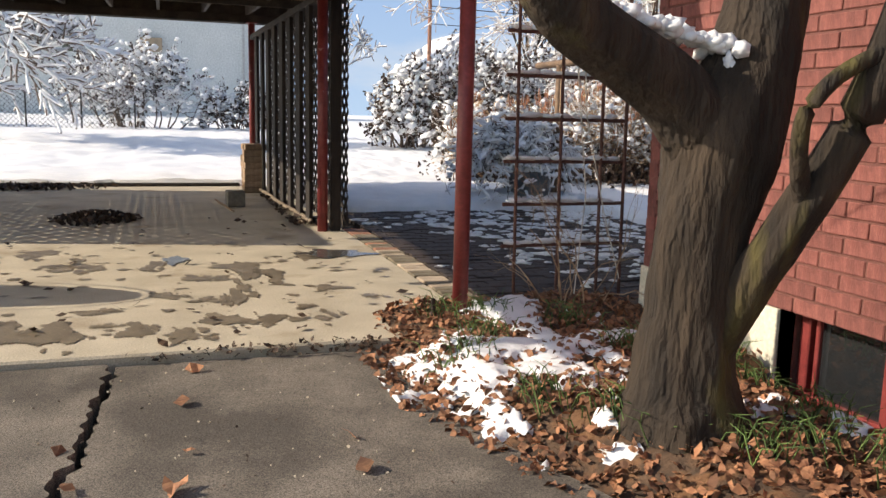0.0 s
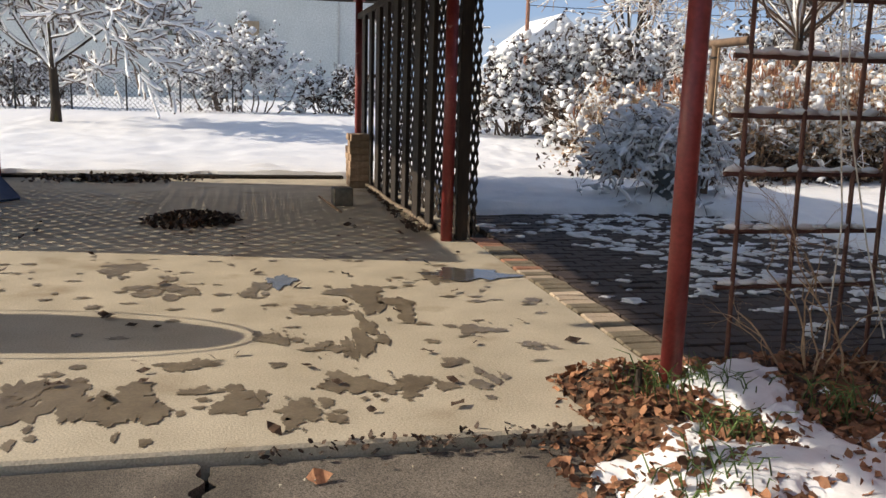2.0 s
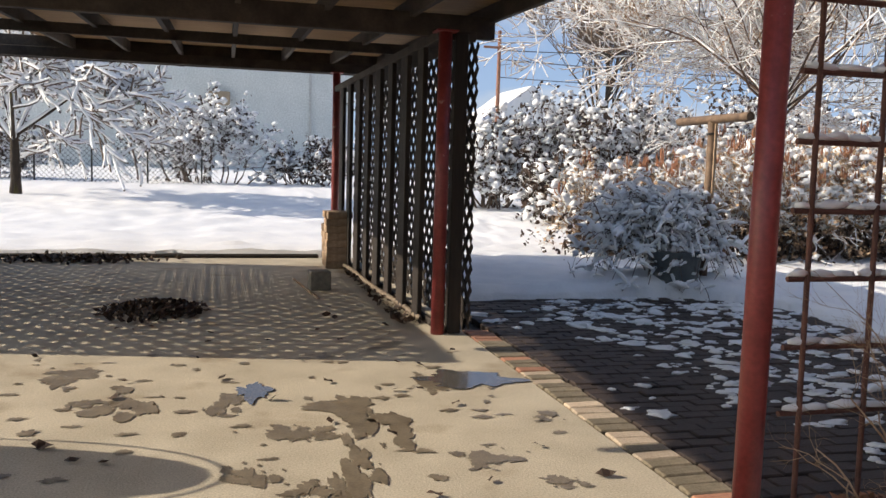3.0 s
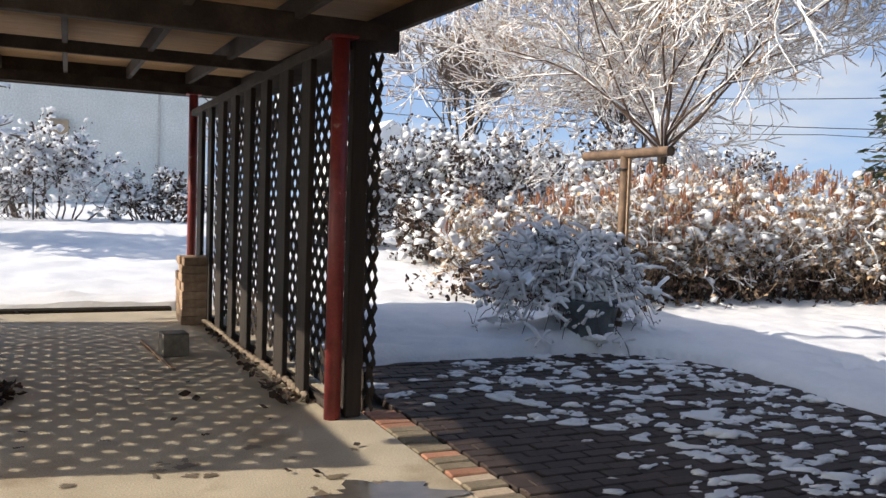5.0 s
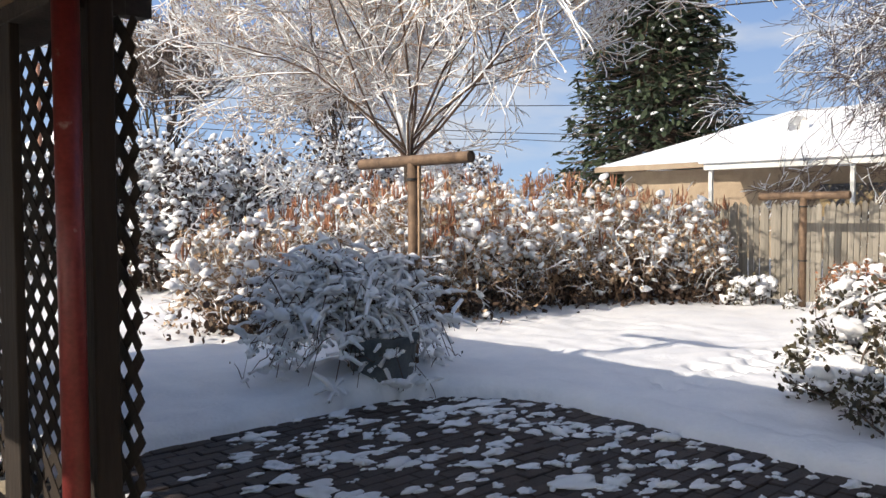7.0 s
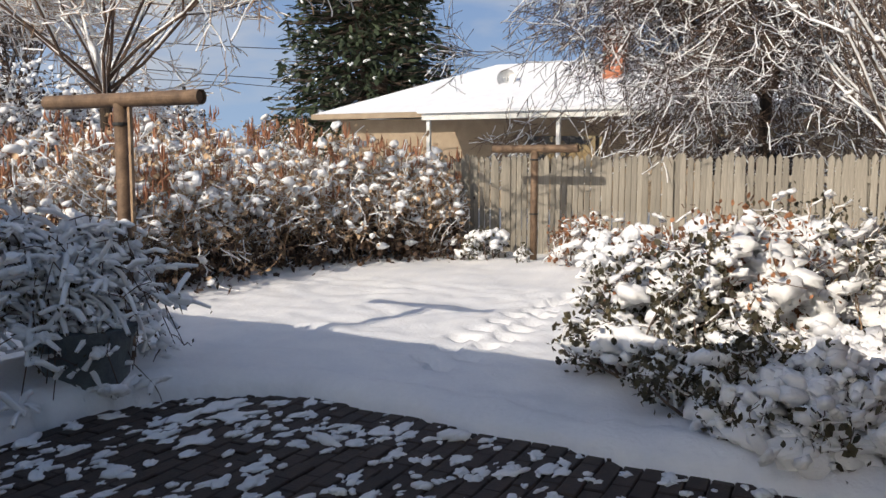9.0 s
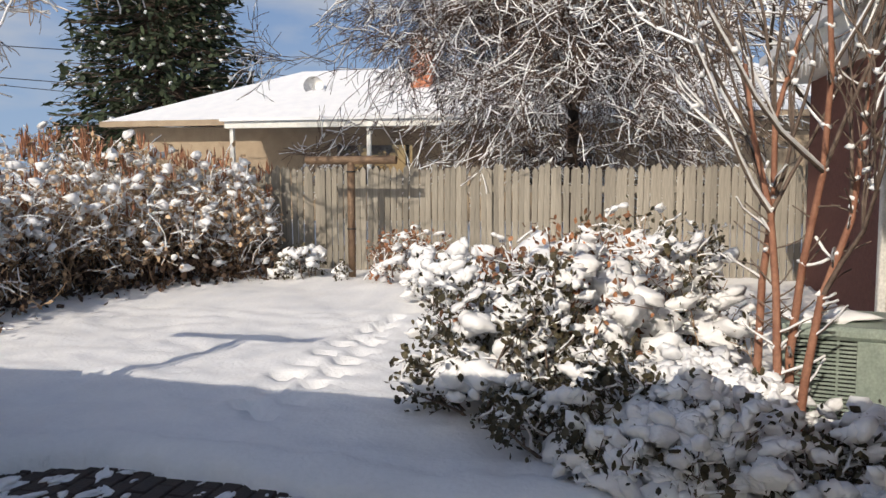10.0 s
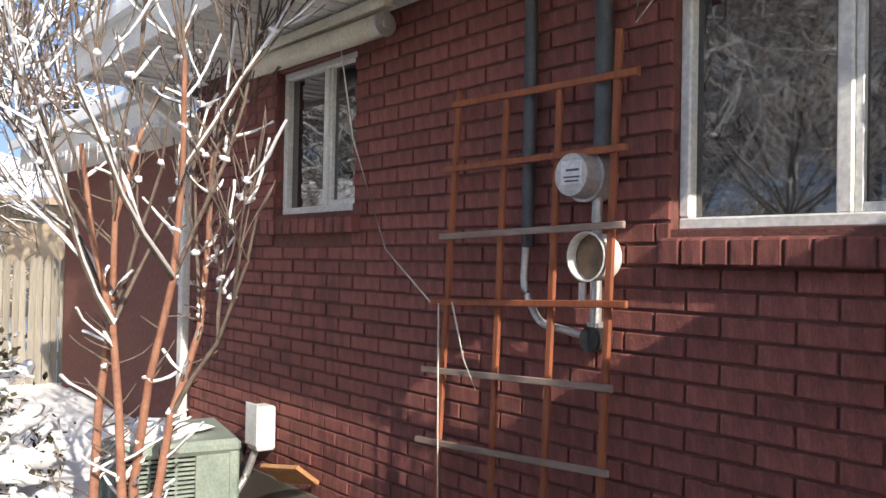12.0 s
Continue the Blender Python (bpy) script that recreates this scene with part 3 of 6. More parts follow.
round_post("roof_post", (2.062, 5.457, 0.02), (2.064, 5.46, 2.08), 0.044, "red painted round steel post rising from the leaf litter")
round_post("roof_post", (NEAR[0], NEAR[1] - 0.02, 0.0), (NEAR[0], NEAR[1] - 0.02, 2.25), 0.05, "red painted round steel post at the lattice end")
round_post("roof_post", (FAR[0] - 0.02, FAR[1] + 0.05, 0.0), (FAR[0] - 0.02, FAR[1] + 0.05, 2.44), 0.05, "red painted round steel post behind a brick stack")
round_post("roof_post", (-2.9, 14.25, 0.0), (-2.9, 14.25, 2.44), 0.06, "red painted round steel post beside the lawn")

roof = thing("patio_roof", (0, 9.5, 2.26), "flat patio roof with dark rafters and bare plywood under snow", "roof", kind="structure")
roof.matrix_world = pose(0, 9.5, 2.26, 2.2, 0, 0)
for y, hgt in ((-4.05, 0.16), (0.0, 0.17), (4.8, 0.12)):
    part("header", boxes((-1.9 if y < 4 else -3.1, y - 0.05, 0, 2.42, y + 0.05, hgt), bevel=0.006), BEAM, roof)
for y in (-2.1, 2.3):
    part("purlin", boxes((-1.9, y - 0.03, 0.06, 2.42, y + 0.03, 0.16), bevel=0.004), BEAM, roof)
for i in range(7):
    x = 2.40 - i * 0.64
    part("rafter", boxes((x - 0.022, -4.3, 0.13, x + 0.022, 5.05, 0.27), bevel=0.003), BEAM, roof)
part("end_board", boxes((-3.1, 5.055, 0.0, 2.46, 5.09, 0.274), bevel=0.004), BEAM, roof)
part("decking", boxes((-1.86, -4.3, 0.275, 2.46, 5.1, 0.295)), PLY, roof, "bare plywood decking")
part("fascia", boxes((2.44, -4.3, 0.17, 2.465, 5.1, 0.274)), BEAM, roof)
part("snow_cover", boxes((-1.84, -4.25, 0.297, 2.43, 5.05, 0.36), bevel=0.03), SNOW, roof, "snow lying on the roof")

# unseen shape added on the open side, outside the walk, to shadow the slab
caster = thing("unseen_shadow_caster", (-1.85, 7.0, 0), "unseen round-topped body with a hoop, added to shadow the slab", "barbecue", rz=-12)
v, f = ico(3, 0.08, 3, 1.0)
add("caster_body", np_mesh("caster_body", v * (0.26, 0.34, 0.62) + (0, 0, 0.62), f, DARKWOOD, True), caster)
tubes("hoop", [[((0, 0.41 * math.cos(a), 0.66 + 0.62 * math.sin(a)), 0.008) for a in np.linspace(-0.9, 4.04, 40)]], WIRE, caster, 6)


# ---------- house ----------
WX, WY = 3.15, 5.32          # west face, north face
ZB, ZT = 0.30, 2.86          # brickwork from, to
HX = 8.42
COURSE, LEN, JOINT = 0.0765, 0.254, 0.011
NORTH_OPEN = [(3.05 + 0.35, 4.36, 1.72, 2.86 - 0.12), (6.33, 7.2, 1.86, 2.72)]
WEST_OPEN = [(2.9, 4.17, -0.14, 0.325)]
house = thing("house", (0, 0, 0), "red brick house with white-framed windows and white soffit", "house", kind="structure")


def panel(a0, a1, z0, z1, opens):
    """Rectangles of a wall round its openings."""
    rows, cuts = [], sorted({a0, a1, *[q for o in opens for q in o[:2]]})
    cuts = [c for c in cuts if a0 <= c <= a1]
    for l, r in zip(cuts[:-1], cuts[1:]):
        holes = sorted((o[2], o[3]) for o in opens if o[0] <= l and o[1] >= r)
        z = z0
        for b, t in holes:
            if b > z:
                rows.append((l, r, z, b))
            z = t
        if z < z1:
            rows.append((l, r, z, z1))
    return rows


bm = bmesh.new()
for l, r, b, t in panel(WX + 0.01, HX, 0.0, ZT, NORTH_OPEN):
    box(bm, l, WY - 0.25, b, r, WY - 0.013, t)
for l, r, b, t in panel(-6.0, WY - 0.25, -0.6, ZT, WEST_OPEN):
    box(bm, WX + 0.008, l, b, WX + 0.25, r, t)
part("mortar_wall", bm, MORTAR, house)
part("foundation", boxes((WX - 0.012, 4.17, -0.3, WX + 0.1, WY + 0.012, 0.315), (WX - 0.012, -6, -0.3, WX + 0.1, 2.88, 0.315), (WX - 0.012, 2.88, -0.3, WX + 0.1, 4.17, -0.14), bevel=0.004), CREAM, house, "cream painted concrete foundation")
part("foundation", boxes((WX + 0.1, WY - 0.1, -0.3, HX, WY + 0.012, 0.3), bevel=0.004), APRON, house, "grey concrete foundation")
part("back_wall", boxes((WX + 0.25, -6.0, -0.3, WX + 6, -5.8, ZT), (WX + 5.8, -6, -0.3, WX + 6, 4.9, ZT)), MORTAR, house)
# floor and inner wall coloured near-black in place of unlit rooms
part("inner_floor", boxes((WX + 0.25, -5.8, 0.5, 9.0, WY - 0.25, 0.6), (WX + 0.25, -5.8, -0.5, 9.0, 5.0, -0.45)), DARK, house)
part("inner_ceiling", boxes((WX + 0.02, -5.8, ZT, 9.0, WY, ZT + 0.1)), WHITE, house)
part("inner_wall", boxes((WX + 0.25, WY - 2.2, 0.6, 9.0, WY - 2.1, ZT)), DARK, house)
# wing beyond the downspout
part("wing_wall", boxes((HX, 4.75, -0.3, 13.0, 5.0, 2.6), bevel=0.003), MORTAR, house)
part("wing_fascia", boxes((HX + 0.05, 5.42, 2.58, 13.2, 5.46, 2.8)), WHITE, house, "white painted fascia board")
part("wing_soffit", boxes((HX, 4.9, 2.56, 13.2, 5.42, 2.6)), WHITE, house)
bm = bmesh.new()
vs = [bm.verts.new(p) for p in ((HX, 5.55, 2.8), (13.4, 5.55, 2.8), (13.4, 2.4, 3.9), (HX, 2.4, 3.9), (HX, 5.55, 2.9), (13.4, 5.55, 2.9), (13.4, 2.4, 4.0), (HX, 2.4, 4.0))]
for f in ((0, 1, 2, 3), (4, 7, 6, 5), (0, 4, 5, 1), (1, 5, 6, 2), (2, 6, 7, 3), (3, 7, 4, 0)):
    bm.faces.new([vs[i] for i in f])
part("wing_roof", bm, SNOW, house, "snow on the wing roof")
# main eave
EY = 6.05
bm = bmesh.new()
box(bm, WX - 0.6, WY - 0.02, ZT - 0.02, HX + 0.25, EY, ZT + 0.02)
for i in range(42):
    x = WX - 0.55 + i * 0.145
    box(bm, x, WY, ZT - 0.028, x + 0.012, EY - 0.02, ZT - 0.018)
part("soffit", bm, WHITE, house, "white slatted soffit")
part("fascia", boxes((WX - 0.6, EY, ZT - 0.06, HX + 0.27, EY + 0.025, ZT + 0.16), (HX + 0.245, WY - 0.3, ZT - 0.06, HX + 0.27, EY, ZT + 0.16), bevel=0.004), WHITE, house)
bm = bmesh.new()
vs = [bm.verts.new(p) for p in ((WX - 0.65, EY + 0.1, ZT + 0.14), (HX + 0.3, EY + 0.1, ZT + 0.14), (HX + 0.3, 0.0, 4.7), (WX - 0.65, 0.0, 4.7), (WX - 0.65, EY + 0.1, ZT + 0.22), (HX + 0.3, EY + 0.1, ZT + 0.22), (HX + 0.3, 0, 4.8), (WX - 0.65, 0, 4.8))]
for f in ((0, 1, 2, 3), (4, 7, 6, 5), (0, 4, 5, 1), (1, 5, 6, 2), (2, 6, 7, 3), (3, 7, 4, 0)):
    bm.faces.new([vs[i] for i in f])
part("roof", bm, SNOW, house, "snow-covered house roof")


def window(name, x0, x1, z0, z1, y, mull, label):
    wnd = thing(name, ((x0 + x1) / 2, y, z0), label, "window", kind="structure")
    c = (x0 + x1) / 2
    a, b, h = x0 - c, x1 - c, z1 - z0
    f = 0.042
    part("frame", boxes((a, -0.04, 0, b, 0.035, f), (a, -0.04, h - f, b, 0.035, h), (a, -0.04, f, a + f, 0.035, h - f), (b - f, -0.04, f, b, 0.035, h - f), bevel=0.006), WHITE, wnd, "white vinyl frame")
    m = mull - c
    part("mullion", boxes((m - 0.024, -0.035, f, m + 0.024, 0.028, h - f), bevel=0.005), WHITE, wnd)
    sash = part("sash", boxes((a + f, -0.03, f, a + f + 0.03, 0.015, h - f), (m - 0.05, -0.03, f, m - 0.025, 0.015, h - f), (a + f + 0.03, -0.03, f, m - 0.05, 0.015, f + 0.03), bevel=0.003), WHITE, wnd)
    for l, r in ((a + f, m - 0.025), (m + 0.025, b - f)):
        part("pane", boxes((l, -0.012, f, r, -0.006, h - f)), glass, sash)
    return wnd


window("window_1", *NORTH_OPEN[0], WY - 0.09, 3.80, "white-framed sliding window reflecting snowy branches")
window("window_2", *NORTH_OPEN[1], WY - 0.09, 6.72, "white-framed sliding window in the brick wall")


def sill(x0, x1, z):
    s = thing("brick_sill", ((x0 + x1) / 2, WY, z), "sloping sill of upright red bricks", "sill", kind="structure")
    n = int((x1 - x0) / 0.088)
    for i in range(n):
        x = x0 + i * (x1 - x0) / n - (x0 + x1) / 2
        bm = bmesh.new()
        box(bm, x + 0.004, -0.1, -0.105, x + (x1 - x0) / n - 0.004, 0.05, 0.0, bevel=0.006)
        for v in bm.verts:
            if v.co.z > -0.05:
                v.co.z -= 0.12 * (v.co.y + 0.1)
        part("brick", bm, BRICK, s)
    part("mortar_bed", boxes((x0 - (x0 + x1) / 2 + 0.01, -0.1, -0.1, x1 - (x0 + x1) / 2 - 0.01, 0.038, -0.024)), MORTAR, s)


sill(3.3, 4.37, 1.705)
sill(6.25, 7.28, 1.845)

# basement window
bw = thing("basement_window", (WX, 3.52, -0.12), "red-framed basement window set deep in a dark well", "window", kind="structure")
part("frame", boxes((0.12, -0.62, 0.0, 0.19, 0.64, 0.05), (0.12, 0.58, 0.05, 0.19, 0.64, 0.44), (0.12, -0.62, 0.05, 0.19, -0.56, 0.44), (0.12, -0.56, 0.4, 0.19, 0.58, 0.44), bevel=0.006), REDPAINT, bw)
part("mullion", boxes((0.11, 0.1, 0.05, 0.19, 0.15, 0.4), bevel=0.006), REDPAINT, bw)
part("stop", boxes((0.13, 0.53, 0.05, 0.18, 0.555, 0.4), bevel=0.004), REDPAINT, bw)
for l, r in ((-0.56, 0.1), (0.15, 0.53)):
    part("pane", boxes((0.15, l, 0.05, 0.156, r, 0.4)), glass, bw)
part("sill", boxes((-0.02, -0.62, -0.03, 0.12, 0.65, -0.002), bevel=0.005), REDPAINT, bw, "flaking red sill")

# downspout and gutter corner
ds = thing("downspout", (8.4, 5.39, 0.3), "white metal downspout at the house corner", "downspout")
bm = bmesh.new()
beam(bm, (0, 0, 0.1), (0, 0, 2.2), 0.075, 0.06, 0.008)
part("pipe", bm, WHITE, ds)
bm = bmesh.new()
beam(bm, (0, 0, 2.2), (0, 0.45, 2.5), 0.075, 0.06, 0.008)
part("elbow", bm, WHITE, ds)
bm = bmesh.new()
beam(bm, (0, 0, 0.12), (0.02, 0.16, 0.02), 0.075, 0.06, 0.008)
part("elbow", bm, WHITE, ds)
for z in (1.1, 2.0):
    part("bracket", boxes((-0.045, -0.06, z, 0.045, 0.036, z + 0.03)), WHITE, ds)

rng = np.random.default_rng(11)
ic = thing("icicles", (10.5, 5.5, 2.6), "row of clear icicles under the wing gutter", "icicles", kind="stuff")
tubes("icicle", [[((u, 0, 0.0), 0.008), ((u, 0, -rng.uniform(0.05, 0.22)), 0.001)] for u in rng.uniform(-2, 2.4, 60)], PAPER, ic, 5)

# rolled blind under the soffit
rb = thing("rolled_blind", (6.5, 5.5, 2.69), "rolled cream outdoor blind hung under the soffit", "blind")
bm = bmesh.new()
cyl(bm, (-0.68, 0, 0), (0.68, 0.0, 0.02), 0.055, n=20)
roll_ = part("roll", bm, BLIND, rb, smooth=True)
part("rail", boxes((-0.72, -0.03, 0.075, 0.72, 0.03, 0.13), bevel=0.006), BLIND, rb)
bm = bmesh.new()
cyl(bm, (-0.70, 0, 0), (-0.682, 0, 0), 0.06, n=20)
cyl(bm, (-0.715, 0, 0), (-0.70, 0, 0), 0.02, n=12)
part("end_cap", bm, STEEL, roll_)

# electric meter, conduits
em = thing("electric_meter", (4.645, WY, 1.915), "round grey glass electric meter on a brick wall", "meter")
bm = bmesh.new()
cyl(bm, (0.02, 0.0, 0), (0.02, 0.07, 0), 0.09, n=28)
cyl(bm, (0.02, 0.07, 0), (0.02, 0.085, 0), 0.094, n=28)
part("socket_ring", bm, STEEL, em, smooth=False)
bm = bmesh.new()
cyl(bm, (0.02, 0.085, 0), (0.02, 0.155, 0), 0.084, 0.076, n=28)
mb = part("meter_body", bm, STEEL, em, "grey round meter body")
part("face_label", boxes((-0.035, 0.1555, -0.035, 0.065, 0.158, 0.05)), PAPER, mb, "white printed face")
part("print_bar", boxes((-0.02, 0.1585, 0.012, 0.04, 0.1595, 0.02), (-0.025, 0.1585, -0.012, 0.05, 0.1595, -0.006), (-0.02, 0.1585, -0.026, 0.045, 0.1595, -0.02)), CONDUIT, mb)
eb = thing("meter_socket", (4.64, WY, 1.625), "open round empty meter socket with rusty inside", "meter box")
bm = bmesh.new()
cyl(bm, (0, 0, 0), (0, 0.1, 0), 0.085, n=28, caps=False)
cyl(bm, (0, 0.098, 0), (0, 0.1, 0), 0.091, 0.085, n=28, caps=False)
drum = part("drum", bm, WHITE, eb, smooth=True)
bm = bmesh.new()
cyl(bm, (0, 0.05, 0), (0, 0.055, 0), 0.084, n=28)
part("inside", bm, RUST, drum)


def pipe_thing(name, paths, material, label, category="conduit", n=10):
    c = np.mean([p for path in paths for p, _ in path], axis=0)
    t = thing(name, tuple(c), label, category)
    for path in paths:
        tubes("pipe", [[(np.array(p) - c, r) for p, r in path]], material, t, n)
    return t


def run(points, r, sub=6):
    """Rounded polyline as a tube path."""
    P = [np.array(p, float) for p in points]
    out = [(P[0], r)]
    for a, b, c in zip(P[:-2], P[1:-1], P[2:]):
        k = min(0.3 * np.linalg.norm(b - a), 0.3 * np.linalg.norm(c - b), 0.15)
        s, e = b + (a - b) / np.linalg.norm(a - b) * k, b + (c - b) / np.linalg.norm(c - b) * k
        for i in range(sub + 1):
            t = i / sub
            out.append(((1 - t) ** 2 * s + 2 * t * (1 - t) * b + t * t * e, r))
    return out + [(P[-1], r)]


pipe_thing("conduit", [run([(4.98, WY + 0.05, 2.86), (4.98, WY + 0.05, 1.66)], 0.026)], CONDUIT, "thick dark painted conduit down the brick wall")
pipe_thing("conduit", [run([(4.61, WY + 0.05, 2.86), (4.61, WY + 0.05, 2.0)], 0.034)], CONDUIT, "thick dark painted conduit above the meter")
pipe_thing("conduit", [run([(4.99, WY + 0.05, 1.66), (4.99, WY + 0.06, 1.5), (4.9, WY + 0.06, 1.37), (4.64, WY + 0.06, 1.335)], 0.015)], STEEL, "bent grey conduit below the dark pipe")
pipe_thing("conduit", [run([(4.63, WY + 0.05, 1.84), (4.63, WY + 0.05, 1.70)], 0.02), run([(4.63, WY + 0.05, 1.54), (4.63, WY + 0.05, 1.34)], 0.022)], STEEL, "short grey pipes between the round boxes")
bm = bmesh.new()
cyl(bm, (0, -0.05, 0), (0, 0.03, 0), 0.045, n=16)
jb = thing("junction_box", (4.63, WY + 0.055, 1.33), "black open junction fitting at the pipe's foot", "junction box")
part("fitting", bm, WIRE, jb)
part("collar", boxes((-0.03, -0.045, 0.04, 0.03, 0.01, 0.06), bevel=0.004), STEEL, jb)
part("flap", boxes((0.075, -0.04, 0.13, 0.105, -0.03, 0.2)), WHITE, jb)

# trellis on the wall
tr = thing("wall_trellis", (5.0, WY + 0.08, 0.3), "orange-stained wooden trellis leaning on the brick wall", "trellis")
for x_top, x_low, top in ((4.515, 4.56, 2.42), (4.79, 4.83, 2.28), (5.08, 5.12, 2.27), (5.375, 5.47, 2.33)):
    bm = bmesh.new()
    beam(bm, (x_low - 5.0, 0.03, 0.05), (x_top - 5.0, 0.0, top - 0.3), 0.028, 0.018, 0.003)
    part("upright", bm, ORANGEWOOD, tr)
for i, (x0, z0, x1, z1) in enumerate(((5.58, 0.815, 4.50, 0.885), (5.55, 1.125, 4.49, 1.175), (5.52, 1.42, 4.44, 1.465), (5.46, 1.705, 4.46, 1.735), (5.44, 1.995, 4.46, 2.0), (5.40, 2.27, 4.42, 2.255))):
    bm = bmesh.new()
    beam(bm, (x0 - 5.0, 0.045 - 0.006 * i, z0 - 0.3), (x1 - 5.0, 0.045 - 0.006 * i, z1 - 0.3), 0.016, 0.026, 0.003)
    part("crossbar", bm, GREYLATH if i in (0, 1, 3) else ORANGEWOOD, tr)

# cords on the trellis and wall
pipe_thing("cord", [[((6.3, WY + 0.12, 2.75), 0.004), ((6.15, WY + 0.12, 2.2), 0.004), ((5.85, WY + 0.12, 1.65), 0.004), ((5.5, WY + 0.12, 1.42), 0.004)]], CORD, "thin cord sagging from the blind to the trellis", "cord", 5)
pipe_thing("cord", [[((5.42, WY + 0.14, 1.42), 0.004), ((5.41, WY + 0.14, 0.95), 0.004), ((5.4, WY + 0.14, 0.55), 0.003)], [((5.33, WY + 0.14, 1.43), 0.004), ((5.25, WY + 0.14, 1.2), 0.004), ((5.18, WY + 0.13, 1.08), 0.004)]], CORD, "pale frayed cord hanging from the trellis", "cord", 5)
wt = thing("wire_hook", (4.43, WY + 0.1, 2.5), "bent white wire with a scrap of pink tape", "wire")
tubes("wire", [[((0, 0, 0.36), 0.004), ((-0.02, 0, 0.1), 0.004), ((-0.0, 0, -0.08), 0.004), ((-0.09, 0, 0.0), 0.004), ((-0.1, 0, 0.3), 0.004)]], CORD, wt, 5)
part("tape", boxes((-0.07, -0.003, 0.05, -0.035, 0.003, 0.12)), PINK, wt)

# air conditioner
AC = (7.12, 5.97, 0.0)
ac = thing("air_conditioner", AC, "grey-green louvred outdoor air conditioner with snow on top", "air conditioner", rz=-12)
ac.scale = (0.82, 0.82, 0.98)
part("base_pad", boxes((-0.42, -0.42, -0.1, 0.42, 0.42, 0.0), bevel=0.01), APRON, ac)
# core coloured near-black for the shade behind the louvres
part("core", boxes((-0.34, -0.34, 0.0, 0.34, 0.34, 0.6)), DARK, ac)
for sx, sy in ((-1, -1), (-1, 1), (1, -1), (1, 1)):
    bm = bmesh.new()
    box(bm, sx * 0.37 - 0.04, sy * 0.37 - 0.04, 0, sx * 0.37 + 0.04, sy * 0.37 + 0.04, 0.62, bevel=0.015)
    part("corner_post", bm, ACPAINT, ac)
part("cabinet_base", boxes((-0.4, -0.4, 0.0, 0.4, 0.4, 0.05), bevel=0.01), ACPAINT, ac)
part("top_panel", boxes((-0.42, -0.42, 0.6, 0.42, 0.42, 0.68), bevel=0.025), ACPAINT, ac)
for side in range(4):
    bm = bmesh.new()
    for i in range(22):
        z = 0.065 + i * 0.0245
        beam(bm, (-0.34, -0.375, z), (0.34, -0.375, z), 0.012, 0.014)
    for u in (-0.17, 0.0, 0.17):
        box(bm, u - 0.008, -0.385, 0.05, u + 0.008, -0.37, 0.6)
    bmesh.ops.rotate(bm, verts=bm.verts, cent=(0, 0, 0), matrix=Matrix.Rotation(radians(90 * side), 3, "Z"))
    part("louvre_panel", bm, ACPAINT, ac)
part("access_panel", boxes((-0.405, -0.36, 0.06, -0.385, -0.12, 0.6), bevel=0.004), ACPAINT, ac)
for i, row in enumerate((((0.08, 0.1, 0.685), (0.3, 0.27, 0.08), (0, 0, 0.4)), ((-0.22, 0.2, 0.685), (0.16, 0.14, 0.06), (0, 0, 1)))):
    scatter("snow_cap", [FLAT[i]], [row], SNOW, ac, label="snow on the top")

ac.scale = (0.78, 0.78, 0.95)
bx_ = thing("disconnect_box", (7.15, WY + 0.07, 0.62), "white electrical disconnect box tilted on the wall", "electrical box")
bx_.scale = (0.75, 0.9, 0.92)
bm = bmesh.new()
box(bm, -0.09, -0.06, -0.16, 0.09, 0.07, 0.12, bevel=0.012)
part("case", bm, WHITE, bx_)
part("lid", boxes((-0.1, 0.071, -0.13, 0.1, 0.083, 0.14), bevel=0.006), WHITE, bx_)
pipe_thing("conduit", [run([(7.17, WY + 0.1, 0.47), (7.2, WY + 0.15, 0.3), (7.15, WY + 0.3, 0.15), (7.1, WY + 0.34, 0.1)], 0.022)], STEEL, "flexible grey conduit below the box", "conduit")
pipe_thing("refrigerant_pipe", [run([(7.45, WY + 0.05, 0.42), (7.2, WY + 0.22, 0.38), (7.2, WY + 0.35, 0.12)], 0.03)], BLACK, "insulated black pipe with torn wrap", "pipe")
cb = thing("loose_board", (6.72, WY + 0.12, 0.42), "small weathered orange board propped at the wall", "board")
bm = bmesh.new()
box(bm, -0.16, -0.09, -0.012, 0.16, 0.09, 0.012, bevel=0.003)
bmesh.ops.rotate(bm, verts=bm.verts, cent=(0, 0, 0), matrix=Euler((radians(38), radians(8), radians(10))).to_matrix())
part("plank", bm, CARD, cb)

# well cover and dark soil by the wall
V = [(x, y, 0.02 + 0.05 * noise.noise(Vector((x * 3, y * 3, 1)))) for y in np.arange(5.28, 5.9, 0.1) for x in np.arange(3.1, 8.6, 0.1)]
cols = len(np.arange(3.1, 8.6, 0.1))
idx = np.arange(len(V)).reshape(-1, cols)
F = np.stack([idx[:-1, :-1], idx[:-1, 1:], idx[1:, 1:], idx[1:, :-1]], axis=-1).reshape(-1, 4)
tagged(add("soil_strip", np_mesh("soil_strip", V, F, SOIL, True)), "bare dark soil along the house wall", "soil", kind="structure")


# ---------- things on the slab ----------
def brick_piece(l, w_, h, b=0.006):
    bm = bmesh.new()
    box(bm, -l / 2, -w_ / 2, -h / 2, l / 2, w_ / 2, h / 2, bevel=b)
    me = bpy.data.meshes.new("brick")
    bm.to_mesh(me)
    bm.free()
    return me


